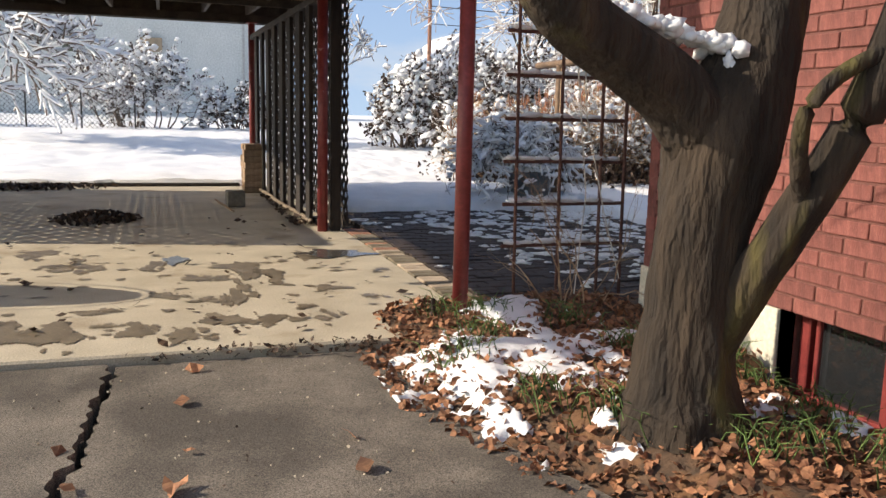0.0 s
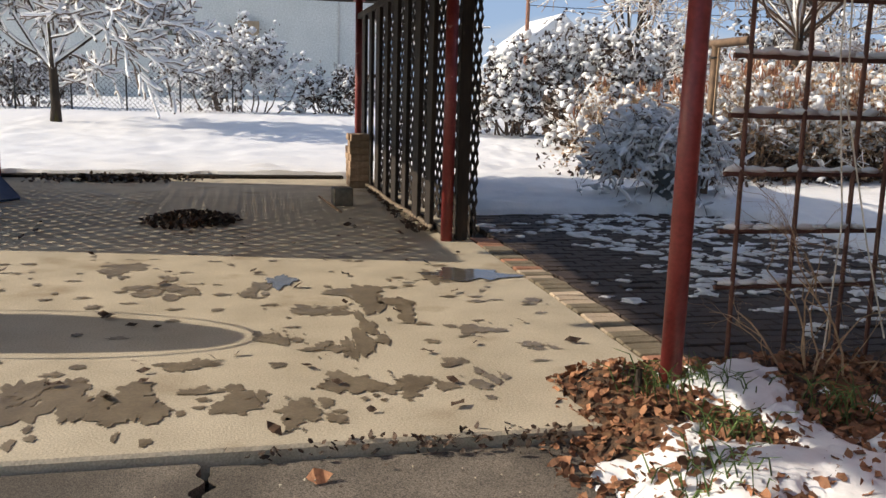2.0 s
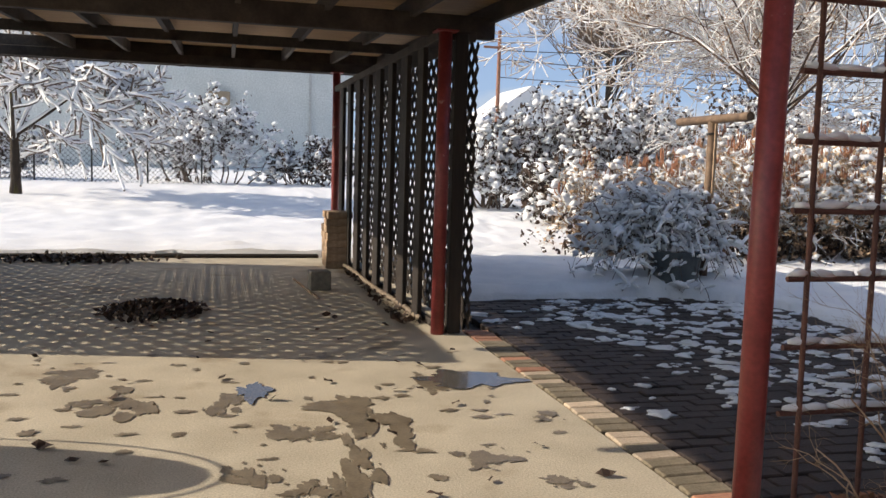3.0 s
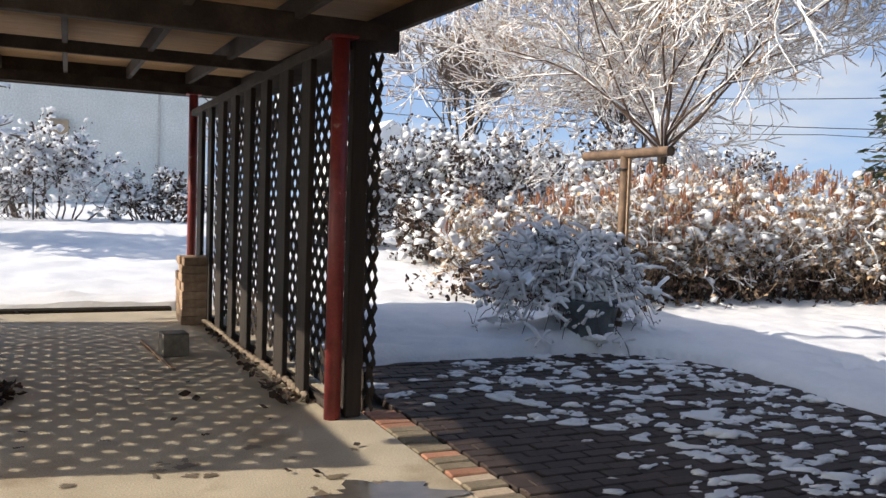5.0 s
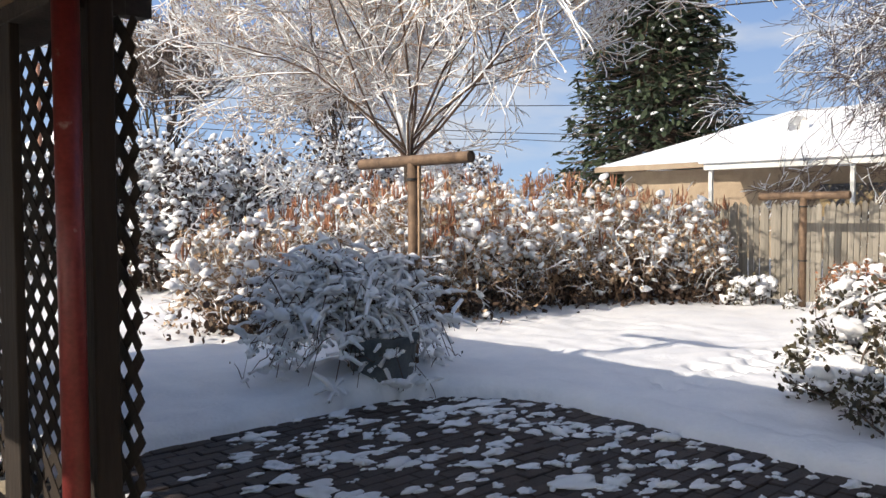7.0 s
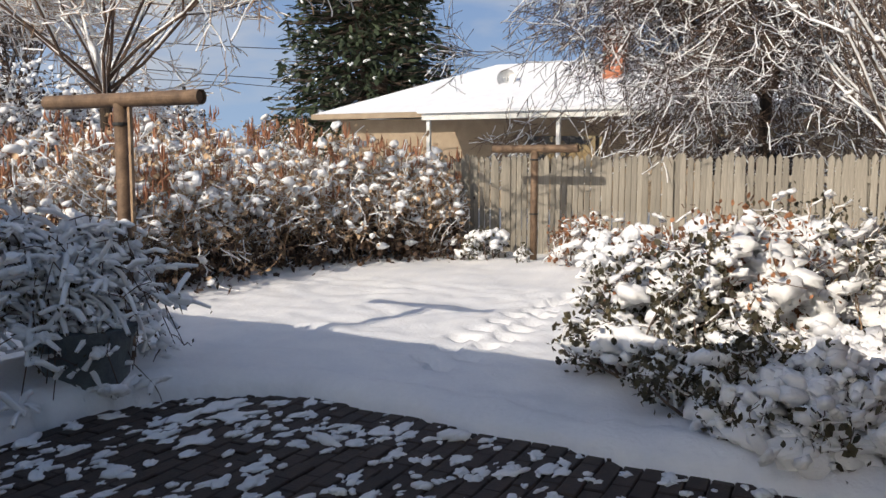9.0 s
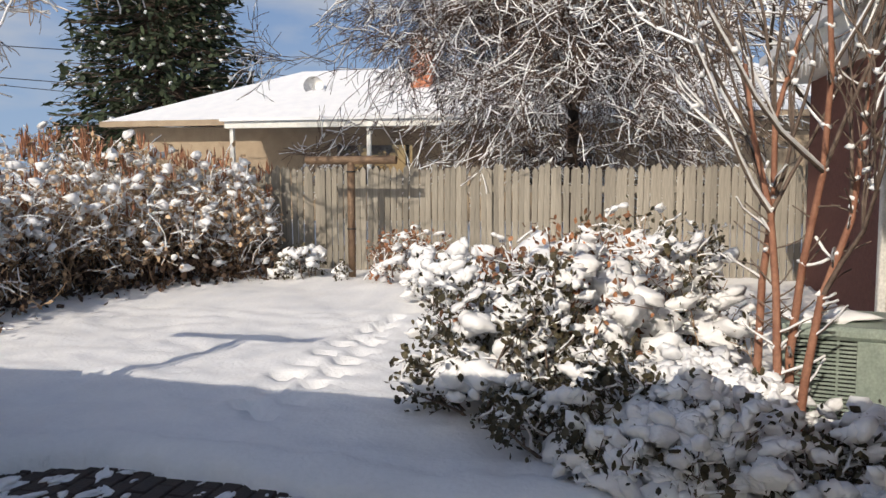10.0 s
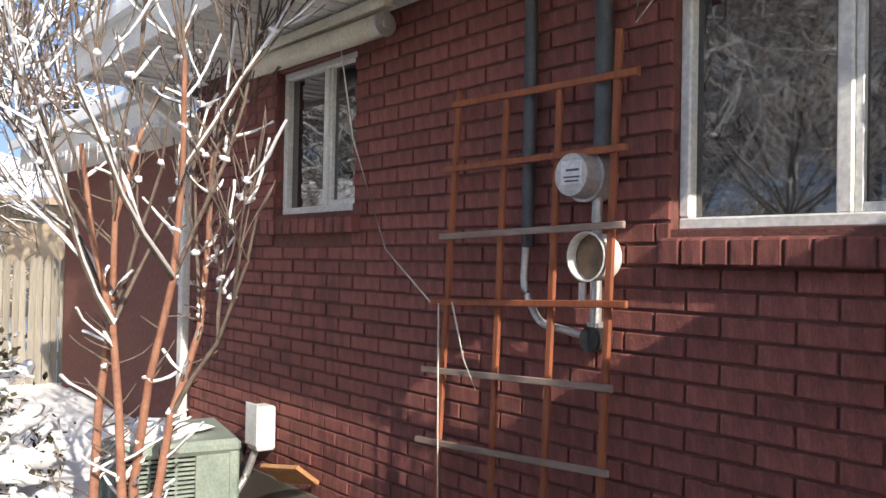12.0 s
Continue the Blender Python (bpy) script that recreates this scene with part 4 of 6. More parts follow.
rng = np.random.default_rng(5)
st = thing("brick_stack", (1.72, 13.25, 0.0), "neat stack of old pale bricks beside the red post", "bricks")
me = brick_piece(0.3, 0.14, 0.085, 0.008)
me.materials.append(STACKBRICK)
for i in range(8):
    for j in range(3):
        if i > 5 and j == 2:
            continue
        add("brick", me, st, "", pose(rng.normal(0, 0.008), -0.05 + j * 0.19, 0.043 + i * 0.086, 0, 0, rng.normal(0, 2) + (4 if j else 0)))
blk = thing("concrete_block", (1.31, 11.5, 0), "small grey concrete block standing on the slab", "block", rz=4)
part("block", boxes((-0.105, -0.1, 0, 0.105, 0.1, 0.19), bevel=0.01), BLOCKGREY, blk)
stick = pipe_thing("stick", [[((1.11, 12.15, 0.015), 0.012), ((1.17, 11.5, 0.014), 0.013), ((1.24, 10.85, 0.012), 0.011)]], TAN, "thin wooden stick lying on the slab", "stick", 7)
rope = thing("knotted_rope", (1.9, 11.3, 0.04), "thick knotted rope lying along the lattice foot", "rope")
p = np.array([1.98, 9.62])
q = np.array([1.84, 13.1])
prev = []
for i in range(281):
    t = i / 280
    c = p + (q - p) * t
    prev.append((np.array([c[0] - 1.9 - 0.06 + 0.015 * math.sin(t * 9), c[1] - 11.3, 0.0]), 0.012 + 0.017 * abs(math.sin(i * 0.33))))
tubes("strand", [prev], ROPE, rope, 8)
rows = []
lp = thing("leaf_pile", (-0.18, 10.35, 0.0), "low round heap of wet dark leaves on the slab", "leaf pile", kind="stuff")
for _ in range(900):
    a, r = rng.uniform(0, 6.28), abs(rng.normal(0, 0.5))
    r = min(r, 1.15)
    rows.append(((0.38 * r * math.cos(a), 0.42 * r * math.sin(a), 0.015 + 0.07 * max(0, 1 - r * r) * rng.uniform(0.3, 1)), (0.07,) * 3, (rng.normal(0, 0.6), rng.normal(0, 0.6), rng.uniform(0, 6.28))))
scatter("leaves", LEAVES, rows, LITTER, lp, False)
lp = thing("leaf_pile", (-1.4, 13.9, 0.0), "low dark heap of leaves at the slab's far edge", "leaf pile", kind="stuff")
rows = [((rng.normal(0, 0.45), rng.normal(0, 0.16), rng.uniform(0.01, 0.07)), (0.07,) * 3, (rng.normal(0, 0.6), rng.normal(0, 0.6), rng.uniform(0, 6.28))) for _ in range(600)]
scatter("leaves", LEAVES, rows, LITTER, lp, False)
bl = thing("blue_sheet", (-2.35, 12.1, 0.0), "dark blue plastic panel leaning against the lattice", "panel")
bm = bmesh.new()
beam(bm, (0.1, -0.6, 0.02), (-0.4, -0.3, 0.5), 0.9, 0.03, 0.004)
part("panel", bm, BLUETARP, bl)
bm = bmesh.new()
beam(bm, (0.13, -0.62, 0.04), (0.13, 0.1, 0.04), 0.05, 0.03, 0.004)
part("rim", bm, PAPER, bl)
lv = thing("scattered_leaves", (0.5, 7, 0), "single curled brown leaves scattered on the concrete", "leaves", kind="stuff")
rows = [((rng.uniform(-2, 1.6), rng.uniform(-1.7, 3.5), 0.014), (rng.uniform(0.04, 0.085),) * 3, (rng.normal(0, 0.3), rng.normal(0, 0.3), rng.uniform(0, 6.28))) for _ in range(75)]
scatter("leaves", LEAVES, rows, LITTER, lv, False)
rows = [((rng.uniform(-1.5, 0.9), rng.uniform(-4.5, -1.9), -0.028), (rng.uniform(0.04, 0.09),) * 3, (rng.normal(0, 0.3), rng.normal(0, 0.3), rng.uniform(0, 6.28))) for _ in range(22)]
scatter("leaves", LEAVES, rows, DRYLEAF, lv, False)
gt_ = thing("drive_grit", (0.5, 4.0, 0), "fine grit and leaf crumbs strewn over the drive", "grit", kind="stuff")
rows = [((rng.uniform(-1.6, 1.1), rng.uniform(-1.8, 1.1), -0.026), (rng.uniform(0.006, 0.018),) * 3, (rng.normal(0, 0.4), rng.normal(0, 0.4), rng.uniform(0, 6.28))) for _ in range(520)]
scatter("crumbs", LEAVES, rows[:300], LITTER, gt_, False)
scatter("grit", CLUMPS_SMALL, [(p, (q[0] * 0.35,) * 3, e) for p, q, e in rows[300:]], CONCRETE, gt_, False)
rows = []
for _ in range(260):
    x = rng.uniform(1.72, 1.97)
    rows.append(((x - 0.5, rng.uniform(9.5, 12.8) - 7, 0.015 + rng.uniform(0, 0.03)), (0.06,) * 3, (rng.normal(0, 0.5), rng.normal(0, 0.5), rng.uniform(0, 6.28))))
for _ in range(170):
    t = rng.random()
    rows.append(((-0.2 + 1.25 * t ** 0.6 - 0.0, SLAB_Y0 - 0.02 + rng.normal(0, 0.045) * (0.3 + t) - 7, rng.uniform(-0.03, 0.02)), (rng.uniform(0.02, 0.04),) * 3, (rng.normal(0, 0.5), rng.normal(0, 0.5), rng.uniform(0, 6.28))))
scatter("leaves", LEAVES, rows, LITTER, lv, False)

# ---------- planting bed ----------
lf = thing("leaf_litter", (2.2, 4.4, 0), "curled orange-brown fallen leaves over the bed", "leaves", kind="stuff")
rows = []
while len(rows) < 6800:
    x, y = rng.uniform(1.35, 3.1), rng.uniform(2.2, 5.85)
    z = bed_z(x, y)
    if z < -0.16:
        continue
    rows.append(((x - 2.2, y - 4.4, z + rng.uniform(0, 0.035)), (rng.uniform(0.025, 0.06),) * 3, (rng.normal(0, 0.55), rng.normal(0, 0.55), rng.uniform(0, 6.28))))
scatter("leaves", LEAVES, rows, DRYLEAF, lf, False)
gr = thing("grass_tufts", (2.2, 4.4, 0), "green grass tufts among the leaves", "grass", kind="stuff")
paths = []
for cx, cy in [(1.95, 5.35), (2.15, 5.3), (1.75, 4.6), (1.9, 4.0), (2.05, 3.7), (2.2, 3.5), (2.6, 4.5), (2.5, 5.0), (2.85, 4.2), (2.9, 3.9), (2.35, 3.3), (2.6, 3.3), (2.8, 3.5), (2.0, 4.9), (2.7, 3.0), (2.95, 3.2)]:
    for _ in range(42):
        x, y = cx + rng.normal(0, 0.07), cy + rng.normal(0, 0.07)
        z = bed_z(x, y)
        a, l = rng.uniform(0, 6.28), rng.uniform(0.06, 0.15)
        paths.append([(np.array([x - 2.2, y - 4.4, z]), 0.004), (np.array([x - 2.2 + 0.3 * l * math.cos(a), y - 4.4 + 0.3 * l * math.sin(a), z + 0.7 * l]), 0.003), (np.array([x - 2.2 + 0.8 * l * math.cos(a), y - 4.4 + 0.8 * l * math.sin(a), z + 0.85 * l]), 0.0008)])
tubes("blades", paths, GRASS, gr, 3)


def snow_sheet(name, cx, cy, rx, ry, thick, base, label, seed, cut=0.0):
    """A ragged patch of old snow with holes."""
    step = 0.02
    xs, ys = np.arange(cx - rx * 1.3, cx + rx * 1.3, step), np.arange(cy - ry * 1.3, cy + ry * 1.3, step)
    keep, V = {}, []
    def h(x, y):
        d = 1 - math.hypot((x - cx) / rx, (y - cy) / ry)
        n = noise.fractal(Vector((x * 5 + seed, y * 5, seed)), 0.7, 2.2, 5)
        return d * 0.9 + 0.85 * n - cut - 0.08
    F = []
    H = [[h(x, y) for x in xs] for y in ys]
    def vid(i, j):
        if (i, j) not in keep:
            keep[i, j] = len(V)
            x, y = xs[i], ys[j]
            V.append((x - cx, y - cy, base(x, y) - 0.02 + thick * (1.25 * min(1.0, max(0.0, H[j][i] * 3.0)) ** 0.5 + 0.35 * H[j][i])))
        return keep[i, j]
    for j in range(len(ys) - 1):
        for i in range(len(xs) - 1):
            if max(H[j][i], H[j][i + 1], H[j + 1][i], H[j + 1][i + 1]) > 0:
                F.append((vid(i, j), vid(i + 1, j), vid(i + 1, j + 1), vid(i, j + 1)))
    ob = add(name, np_mesh(name, V, F, SNOW, True))
    ob.location = (cx, cy, 0)
    return tagged(ob, label, "snow", kind="stuff")


snow_sheet("snow_patch", 2.02, 4.52, 0.69, 0.52, 0.037, bed_z, "melting snow patch over the leaves", 1.0)
snow_sheet("snow_patch", 2.28, 5.3, 0.28, 0.3, 0.05, bed_z, "small melting snow patch by the red post", 4.0)
snow_sheet("snow_patch", 2.35, 3.6, 0.5, 0.22, 0.04, bed_z, "thin melting snow patch under the tree", 7.0, 0.2)
snow_sheet("snow_patch", 2.85, 3.45, 0.3, 0.2, 0.04, bed_z, "thin melting snow patch near the wall", 9.0, 0.15)

# short stake
sk = pipe_thing("stake", [[((1.86, 5.33, 0.0), 0.014), ((1.865, 5.34, 0.17), 0.013)]], BARK, "short weathered stake in the bed", "stake", 7)

# big mossy tree
rng = np.random.default_rng(21)
tree = thing("tree", (2.235, 3.57, 0.15), "large dark mossy tree with forked limbs and snow on its crotch", "tree")
tree.scale = (0.81, 0.81, 0.85)
def knotty(path, n, amp, seed):
    pts = np.array([p for p, _ in path]); rad = np.array([r for _, r in path])
    t = np.linspace(0, 1, len(path)); tt = np.linspace(0, 1, len(path) * 5)
    P = np.stack([np.interp(tt, t, pts[:, k]) for k in range(3)], axis=1)
    k = np.array([0.25, 0.5, 0.25])
    for _ in range(4):
        P[1:-1] = 0.25 * P[:-2] + 0.5 * P[1:-1] + 0.25 * P[2:]
    R = np.interp(tt, t, rad)
    v, f = tube_arrays([list(zip(P, R))], n)
    out = []
    for i, q in enumerate(v):
        ring = i // n
        d = q - P[ring]
        a = noise.fractal(Vector((d[0] * 9 + seed, d[1] * 9, q[2] * 1.6)), 0.8, 2.1, 4)
        ridge = noise.noise(Vector((math.atan2(d[1], d[0]) * 6, q[2] * 1.2, seed)))
        out.append(P[ring] + d * (1 + amp * a + amp * 0.5 * ridge))
    return np.array(out), f
def limb(name, path, seed, n=28, amp=0.16):
    v, f = knotty(path, n, amp, seed)
    return add(name, np_mesh(name, v, f, BARK, True), tree)
limb("trunk", [((0.02, 0.02, -0.1), 0.3), ((0.01, 0.02, 0.1), 0.22), ((0.0, 0.0, 0.4), 0.178), ((0.02, 0, 0.75), 0.19), ((0.09, 0, 1.08), 0.235), ((0.24, 0.0, 1.45), 0.18), ((0.34, 0.03, 1.9), 0.15), ((0.3, 0.1, 3.0), 0.1)], 1)
limb("limb", [((0.05, 0, 1.1), 0.16), ((-0.15, 0.0, 1.3), 0.14), ((-0.42, -0.03, 1.43), 0.125), ((-0.74, -0.08, 1.58), 0.115), ((-1.02, -0.15, 1.95), 0.09), ((-1.1, -0.3, 3.0), 0.05)], 2)
limb("limb", [((0.1, -0.02, 0.28), 0.12), ((0.18, -0.22, 0.62), 0.1), ((0.27, -0.42, 1.0), 0.085), ((0.36, -0.58, 1.38), 0.075), ((0.42, -0.65, 1.8), 0.065), ((0.45, -0.7, 2.6), 0.05)], 3)
limb("limb", [((0.24, -0.36, 0.86), 0.04), ((0.1, -0.46, 1.06), 0.032), ((0.07, -0.5, 1.22), 0.03), ((0.18, -0.54, 1.36), 0.03), ((0.36, -0.6, 1.45), 0.032), ((0.6, -0.65, 1.5), 0.03)], 4, 16)
rng = np.random.default_rng(23)
out = []
for p, d in (((0.3, 0.1, 2.9), (0.2, 0.3, 1)), ((-1.1, -0.3, 2.9), (-0.5, 0, 1)), ((0.45, -0.7, 2.5), (0.3, -0.4, 1)), ((-0.95, -0.15, 2.1), (-0.8, 0.4, 0.8))):
    grow(rng, p, d, 1.6, 0.05, 3, out, 0.6, 0.1, 3, 0.15, 0.65)
tubes("branch_mass", [p for d, p in out], BARK, tree, 5)
scatter("snow_cap", CLUMPS, [((-0.5 + 0.035 * i, -0.02, 1.575 - 0.0045 * i * (1 + i * 0.04)), (0.075, 0.06, 0.05), (0, 0.2, i)) for i in range(15)] + [((0.02, -0.07, 1.48), (0.06, 0.06, 0.07), (0, 0.4, 0)), ((0.045, -0.1, 1.40), (0.035, 0.03, 0.07), (0, 0, 0)), ((0.5, -0.63, 1.515), (0.1, 0.03, 0.02), (0, 0, 0))], SNOW, tree, label="snow in the fork")

# bare twiggy shrub by the trellis
rng = np.random.default_rng(31)
tw = thing("bare_shrub", (2.75, 5.45, 0.05), "pale leafless twiggy shrub in the bed", "shrub")
out = []
for i in range(9):
    a = rng.uniform(0, 6.28)
    grow(rng, (rng.normal(0, 0.08), rng.normal(0, 0.06), 0), (math.cos(a) * 0.6, math.sin(a) * 0.35 - 0.1, 1.0), rng.uniform(0.4, 0.75), 0.006, 3, out, 0.7, 0.1, 3, 0.25, 0.6)
tubes("twig_mass", [p for d, p in out], TAN, tw, 4)

# rebar grid trellis
gt = thing("rebar_trellis", (3.0, 5.85, 0.0), "rusty welded steel grid trellis with snow on its bars", "trellis")
for x in (2.56, 2.855, 3.14, 3.31):
    bm = bmesh.new()
    cyl(bm, (x - 3.0, 0, 0.0), (x - 3.0 - 0.03, 0, 2.3), 0.011, n=8)
    part("upright", bm, REBAR, gt)
rng = np.random.default_rng(6)
snow_rows = []
for z in (0.36, 0.62, 0.885, 1.145, 1.405, 1.665, 1.93, 2.19):
    bm = bmesh.new()
    cyl(bm, (-0.53, 0.012, z), (0.31, 0.012, z), 0.012, n=8)
    part("crossbar", bm, REBAR, gt)
    if z < 1.9:
        x = -0.52
        while x < 0.2:
            l = rng.uniform(0.06, 0.16)
            snow_rows.append(((x + l / 2, 0.012, z + 0.02), (l * 0.62, 0.022, 0.022), (0, 0, 0)))
            x += l * rng.uniform(0.8, 1.2)
scatter("snow_ridge", CLUMPS_SMALL, snow_rows, SNOW, gt, label="snow lying on the bars")
pipe_thing("cord", [[((2.85, 5.7, 2.2), 0.004), ((2.84, 5.65, 1.4), 0.004), ((2.9, 5.6, 0.7), 0.004), ((2.8, 5.5, 0.12), 0.004)], [((2.86, 5.7, 2.2), 0.004), ((2.9, 5.65, 1.2), 0.004), ((3.0, 5.55, 0.6), 0.004), ((3.1, 5.5, 0.2), 0.004)]], CORD, "loose pale cord hanging from the trellis", "cord", 5)


# ---------- snow on the patio ----------
rng = np.random.default_rng(77)
rows = []
while len(rows) < 560:
    x, y = rng.uniform(2.5, 5.6), rng.uniform(6.2, 10.7)
    e = patio_edge(x, y)
    if e < 0.02:
        continue
    dens = 0.25 + 0.75 * noise.noise(Vector((x * 0.9, y * 0.9, 7))) + 0.5 * (x > 3.2) - 0.45 * (y < 7.0)
    if rng.random() > dens:
        continue
    s = rng.uniform(0.013, 0.042) * (1.6 if rng.random() < 0.15 else 1)
    rows.append(((x - 4, y - 8.5, 0.004), (s * rng.uniform(1.1, 2.2), s * rng.uniform(0.7, 1.2), s * 0.6), (0, 0, rng.normal(0, 0.35))))
sn = thing("snow_lumps", (4, 8.5, 0), "scattered melting snow lumps on the dark bricks", "snow", kind="stuff")
scatter("lumps", FLAT + CLUMPS, rows, SNOW, sn)


# ---------- shrubs ----------
def bush(name, at, size, label, seed, stems=14, clumps=260, clump=(0.03, 0.1), twig=TWIG, leaves=0, leaf=GREENLEAF, leaf_size=0.05, top=0.3, twig_r=0.006, depth=3, shape=1.0, clump_t=CLUMPS_SMALL, category="shrub", snow_share=0.5, fill=0, cushions=0, cushion=(0.07, 0.15)):
    """Stems, twigs, leaves and snow clumps inside an uneven dome."""
    g = np.random.default_rng(seed)
    t = thing(name, at, label, category)
    rx, ry, rz = size
    out = []
    for _ in range(stems):
        a, r = g.uniform(0, 6.28), math.sqrt(g.random()) * 0.75
        p = (rx * r * math.cos(a) * 0.7, ry * r * math.sin(a) * 0.7, 0)
        grow(g, p, (math.cos(a) * rx * r / rz, math.sin(a) * ry * r / rz, 1.0), rz * g.uniform(0.5, 0.8), twig_r * 2, depth, out, 0.75, 0.05, 3, 0.22, 0.62)
    keep = []
    for d, p in out:
        e = p[-1][0]
        if (e[0] / rx) ** 2 + (e[1] / ry) ** 2 + (max(0, e[2]) / rz) ** 2 < 1.5 and e[2] > 0:
            keep.append((d, [(q, max(r, twig_r * 0.45)) for q, r in p]))
    tubes("twig_mass", [p for d, p in keep], twig, t, 4)
    ends = [p[k][0] for d, p in keep for k in (2, -1)]
    rows, lr = [], []
    for i in range(clumps):
        if g.random() < fill or not ends:
            a, u = g.uniform(0, 6.28), g.uniform(-1, 1)
            h = math.sqrt(1 - u * u)
            k = g.uniform(0.55, 1.0) * (1 + 0.3 * noise.noise(Vector((math.cos(a) * 2, math.sin(a) * 2 + seed, u * 2))))
            p = np.array([rx * k * h * math.cos(a), ry * k * h * math.sin(a), rz * abs(u) * k])
        else:
            p = ends[g.integers(len(ends))] + g.normal(0, 0.02, 3)
        if p[2] < rz * top * g.random():
            continue
        s = g.uniform(*clump)
        rows.append((p + np.array([0, 0, s * 0.2]), (s * g.uniform(0.7, 1.5), s * g.uniform(0.65, 1.25), s * g.uniform(0.5, 0.95)), (g.normal(0, 0.35), g.normal(0, 0.35), g.uniform(0, 6.28))))
    for i in range(cushions):
        a, u = g.uniform(0, 6.28), g.uniform(0.25, 1)
        h = math.sqrt(1 - u * u)
        k = g.uniform(0.7, 0.95)
        s = g.uniform(*cushion)
        rows.append((np.array([rx * k * h * math.cos(a), ry * k * h * math.sin(a), rz * u * k]), (s * g.uniform(0.9, 1.6), s * g.uniform(0.8, 1.2), s * g.uniform(0.5, 0.8)), (g.normal(0, 0.4), g.normal(0, 0.4), g.uniform(0, 6.28))))
    if rows:
        scatter("snow", clump_t, rows, SNOW, t, label="clumps of snow")
    sp = snow_on([p for d, p in keep if d <= 2], snow_share, g, 1.3, 0.004)
    if sp:
        tubes("snow_coat", sp, SNOW, t, 4)
    for _ in range(leaves):
        p = ends[g.integers(len(ends))] + g.normal(0, 0.04, 3)
        s = leaf_size * g.uniform(0.6, 1.4)
        lr.append((p, (s, s, s), (g.normal(0, 0.9), g.normal(0, 0.9), g.uniform(0, 6.28))))
    if lr:
        scatter("leaves", LEAVES, lr, leaf, t, False)
    return t


# potted bush in the corner of the patio
rng = np.random.default_rng(303)
pb = thing("potted_bush", (4.95, 11.27, 0.1), "snow-laden arching bush spilling from a dark pot", "shrub")
arcs, sides = [], []
for i in range(150):
    a = rng.uniform(0, 6.28)
    reach, rise = rng.uniform(0.15, 1.0), rng.uniform(0.45, 1.15)
    drop = rng.uniform(0.3, 1.15) * reach
    path = []
    for k in range(9):
        t = k / 8
        wob = rng.normal(0, 0.018, 3)
        path.append((np.array([1.0 * reach * t * math.cos(a), 0.75 * reach * t * math.sin(a), 0.15 + rise * (1.9 * t - t * t) / 0.95 * 0.9 - drop * t ** 3]) + wob, 0.008 * (1 - 0.65 * t)))
    path = [(p * (1, 1, 1) if p[2] > 0.03 else np.array([p[0], p[1], 0.03]), r) for p, r in path]
    arcs.append(path)
    for k in range(3, 9):
        for _ in range(2):
            p = path[k][0]
            d = rng.normal(0, 0.09, 3) + np.array([0.03 * math.cos(a), 0.03 * math.sin(a), -0.02])
            sides.append([(p, 0.004), (p + d * 0.5 + np.array([0, 0, 0.02]), 0.0035), (p + d, 0.0025)])
tubes("branch_mass", arcs, BARKTWIG, pb, 5)
tubes("twig_mass", sides, BARKTWIG, pb, 4)
tubes("snow_coat", snow_on([p[:7] for p in arcs], 0.6, rng, 1.2, 0.006) + snow_on(sides, 0.75, rng, 1.7, 0.008), SNOW, pb, 5, "snow along the branches")
rows = []
for p in arcs:
    for k in range(3, 9):
        if rng.random() < 0.8:
            s_ = rng.uniform(0.02, 0.058)
            rows.append((p[k][0] + np.array([rng.normal(0, 0.02), rng.normal(0, 0.02), s_ * 0.3]), (s_ * rng.uniform(0.9, 1.9), s_ * rng.uniform(0.7, 1.2), s_ * rng.uniform(0.65, 1.0)), (rng.normal(0, 0.35), rng.normal(0, 0.35), rng.uniform(0, 6.28))))
scatter("snow", DRIFTS, rows, SNOW, pb, label="clumps of snow")
scatter("leaves", LEAVES, [(p[-1][0] + rng.normal(0, 0.02, 3), (0.03,) * 3, (rng.normal(0, 0.9), rng.normal(0, 0.9), rng.uniform(0, 6.28))) for p in sides if rng.random() < 0.7], GREENLEAF, pb, False)
pot = thing("plant_pot", (4.95, 10.93, 0.05), "blue-grey ribbed plastic plant pot in the snow", "pot")
bm = bmesh.new()
cyl(bm, (0, 0, 0.02), (0, 0, 0.40), 0.23, 0.28, n=28)
part("body", bm, POTGREY, pot, smooth=False)
bm = bmesh.new()
cyl(bm, (0, 0, 0.36), (0, 0, 0.42), 0.295, 0.30, n=28)
part("rim", bm, POTGREY, pot)


# clothes posts
def clothes_post(at, h, bar, label, lean=0.0, r=0.042):
    t = thing("clothes_post", at, label, "clothes post")
    bm = bmesh.new()
    cyl(bm, (0, 0, 0), (lean, 0, h), r, n=16)
    part("post", bm, RUST, t, smooth=True)
    bm = bmesh.new()
    cyl(bm, (lean, -bar, h + 0.02), (lean, bar, h + 0.02), r * 1.1, n=18, caps=False)
    cyl(bm, (lean, -bar + 0.02, h + 0.02), (lean, bar - 0.02, h + 0.02), r * 0.9, n=18)
    bar_ = part("crossbar", bm, RUST, t, smooth=False)
    for sgn in (-1, 1):
        bm = bmesh.new()
        cyl(bm, (lean, sgn * bar * 0.8, h + 0.05), (lean, sgn * bar * 0.8, h + 0.085), 0.01, n=8)
        part("eye_bolt", bm, WIRE, bar_)
    for z in (h - 0.14, h * 0.45):
        bm = bmesh.new()
        cyl(bm, (lean * z / h, 0, z), (lean * z / h, 0, z + 0.02), r * 1.25, n=12)
        part("clamp", bm, WIRE, t)
    return t


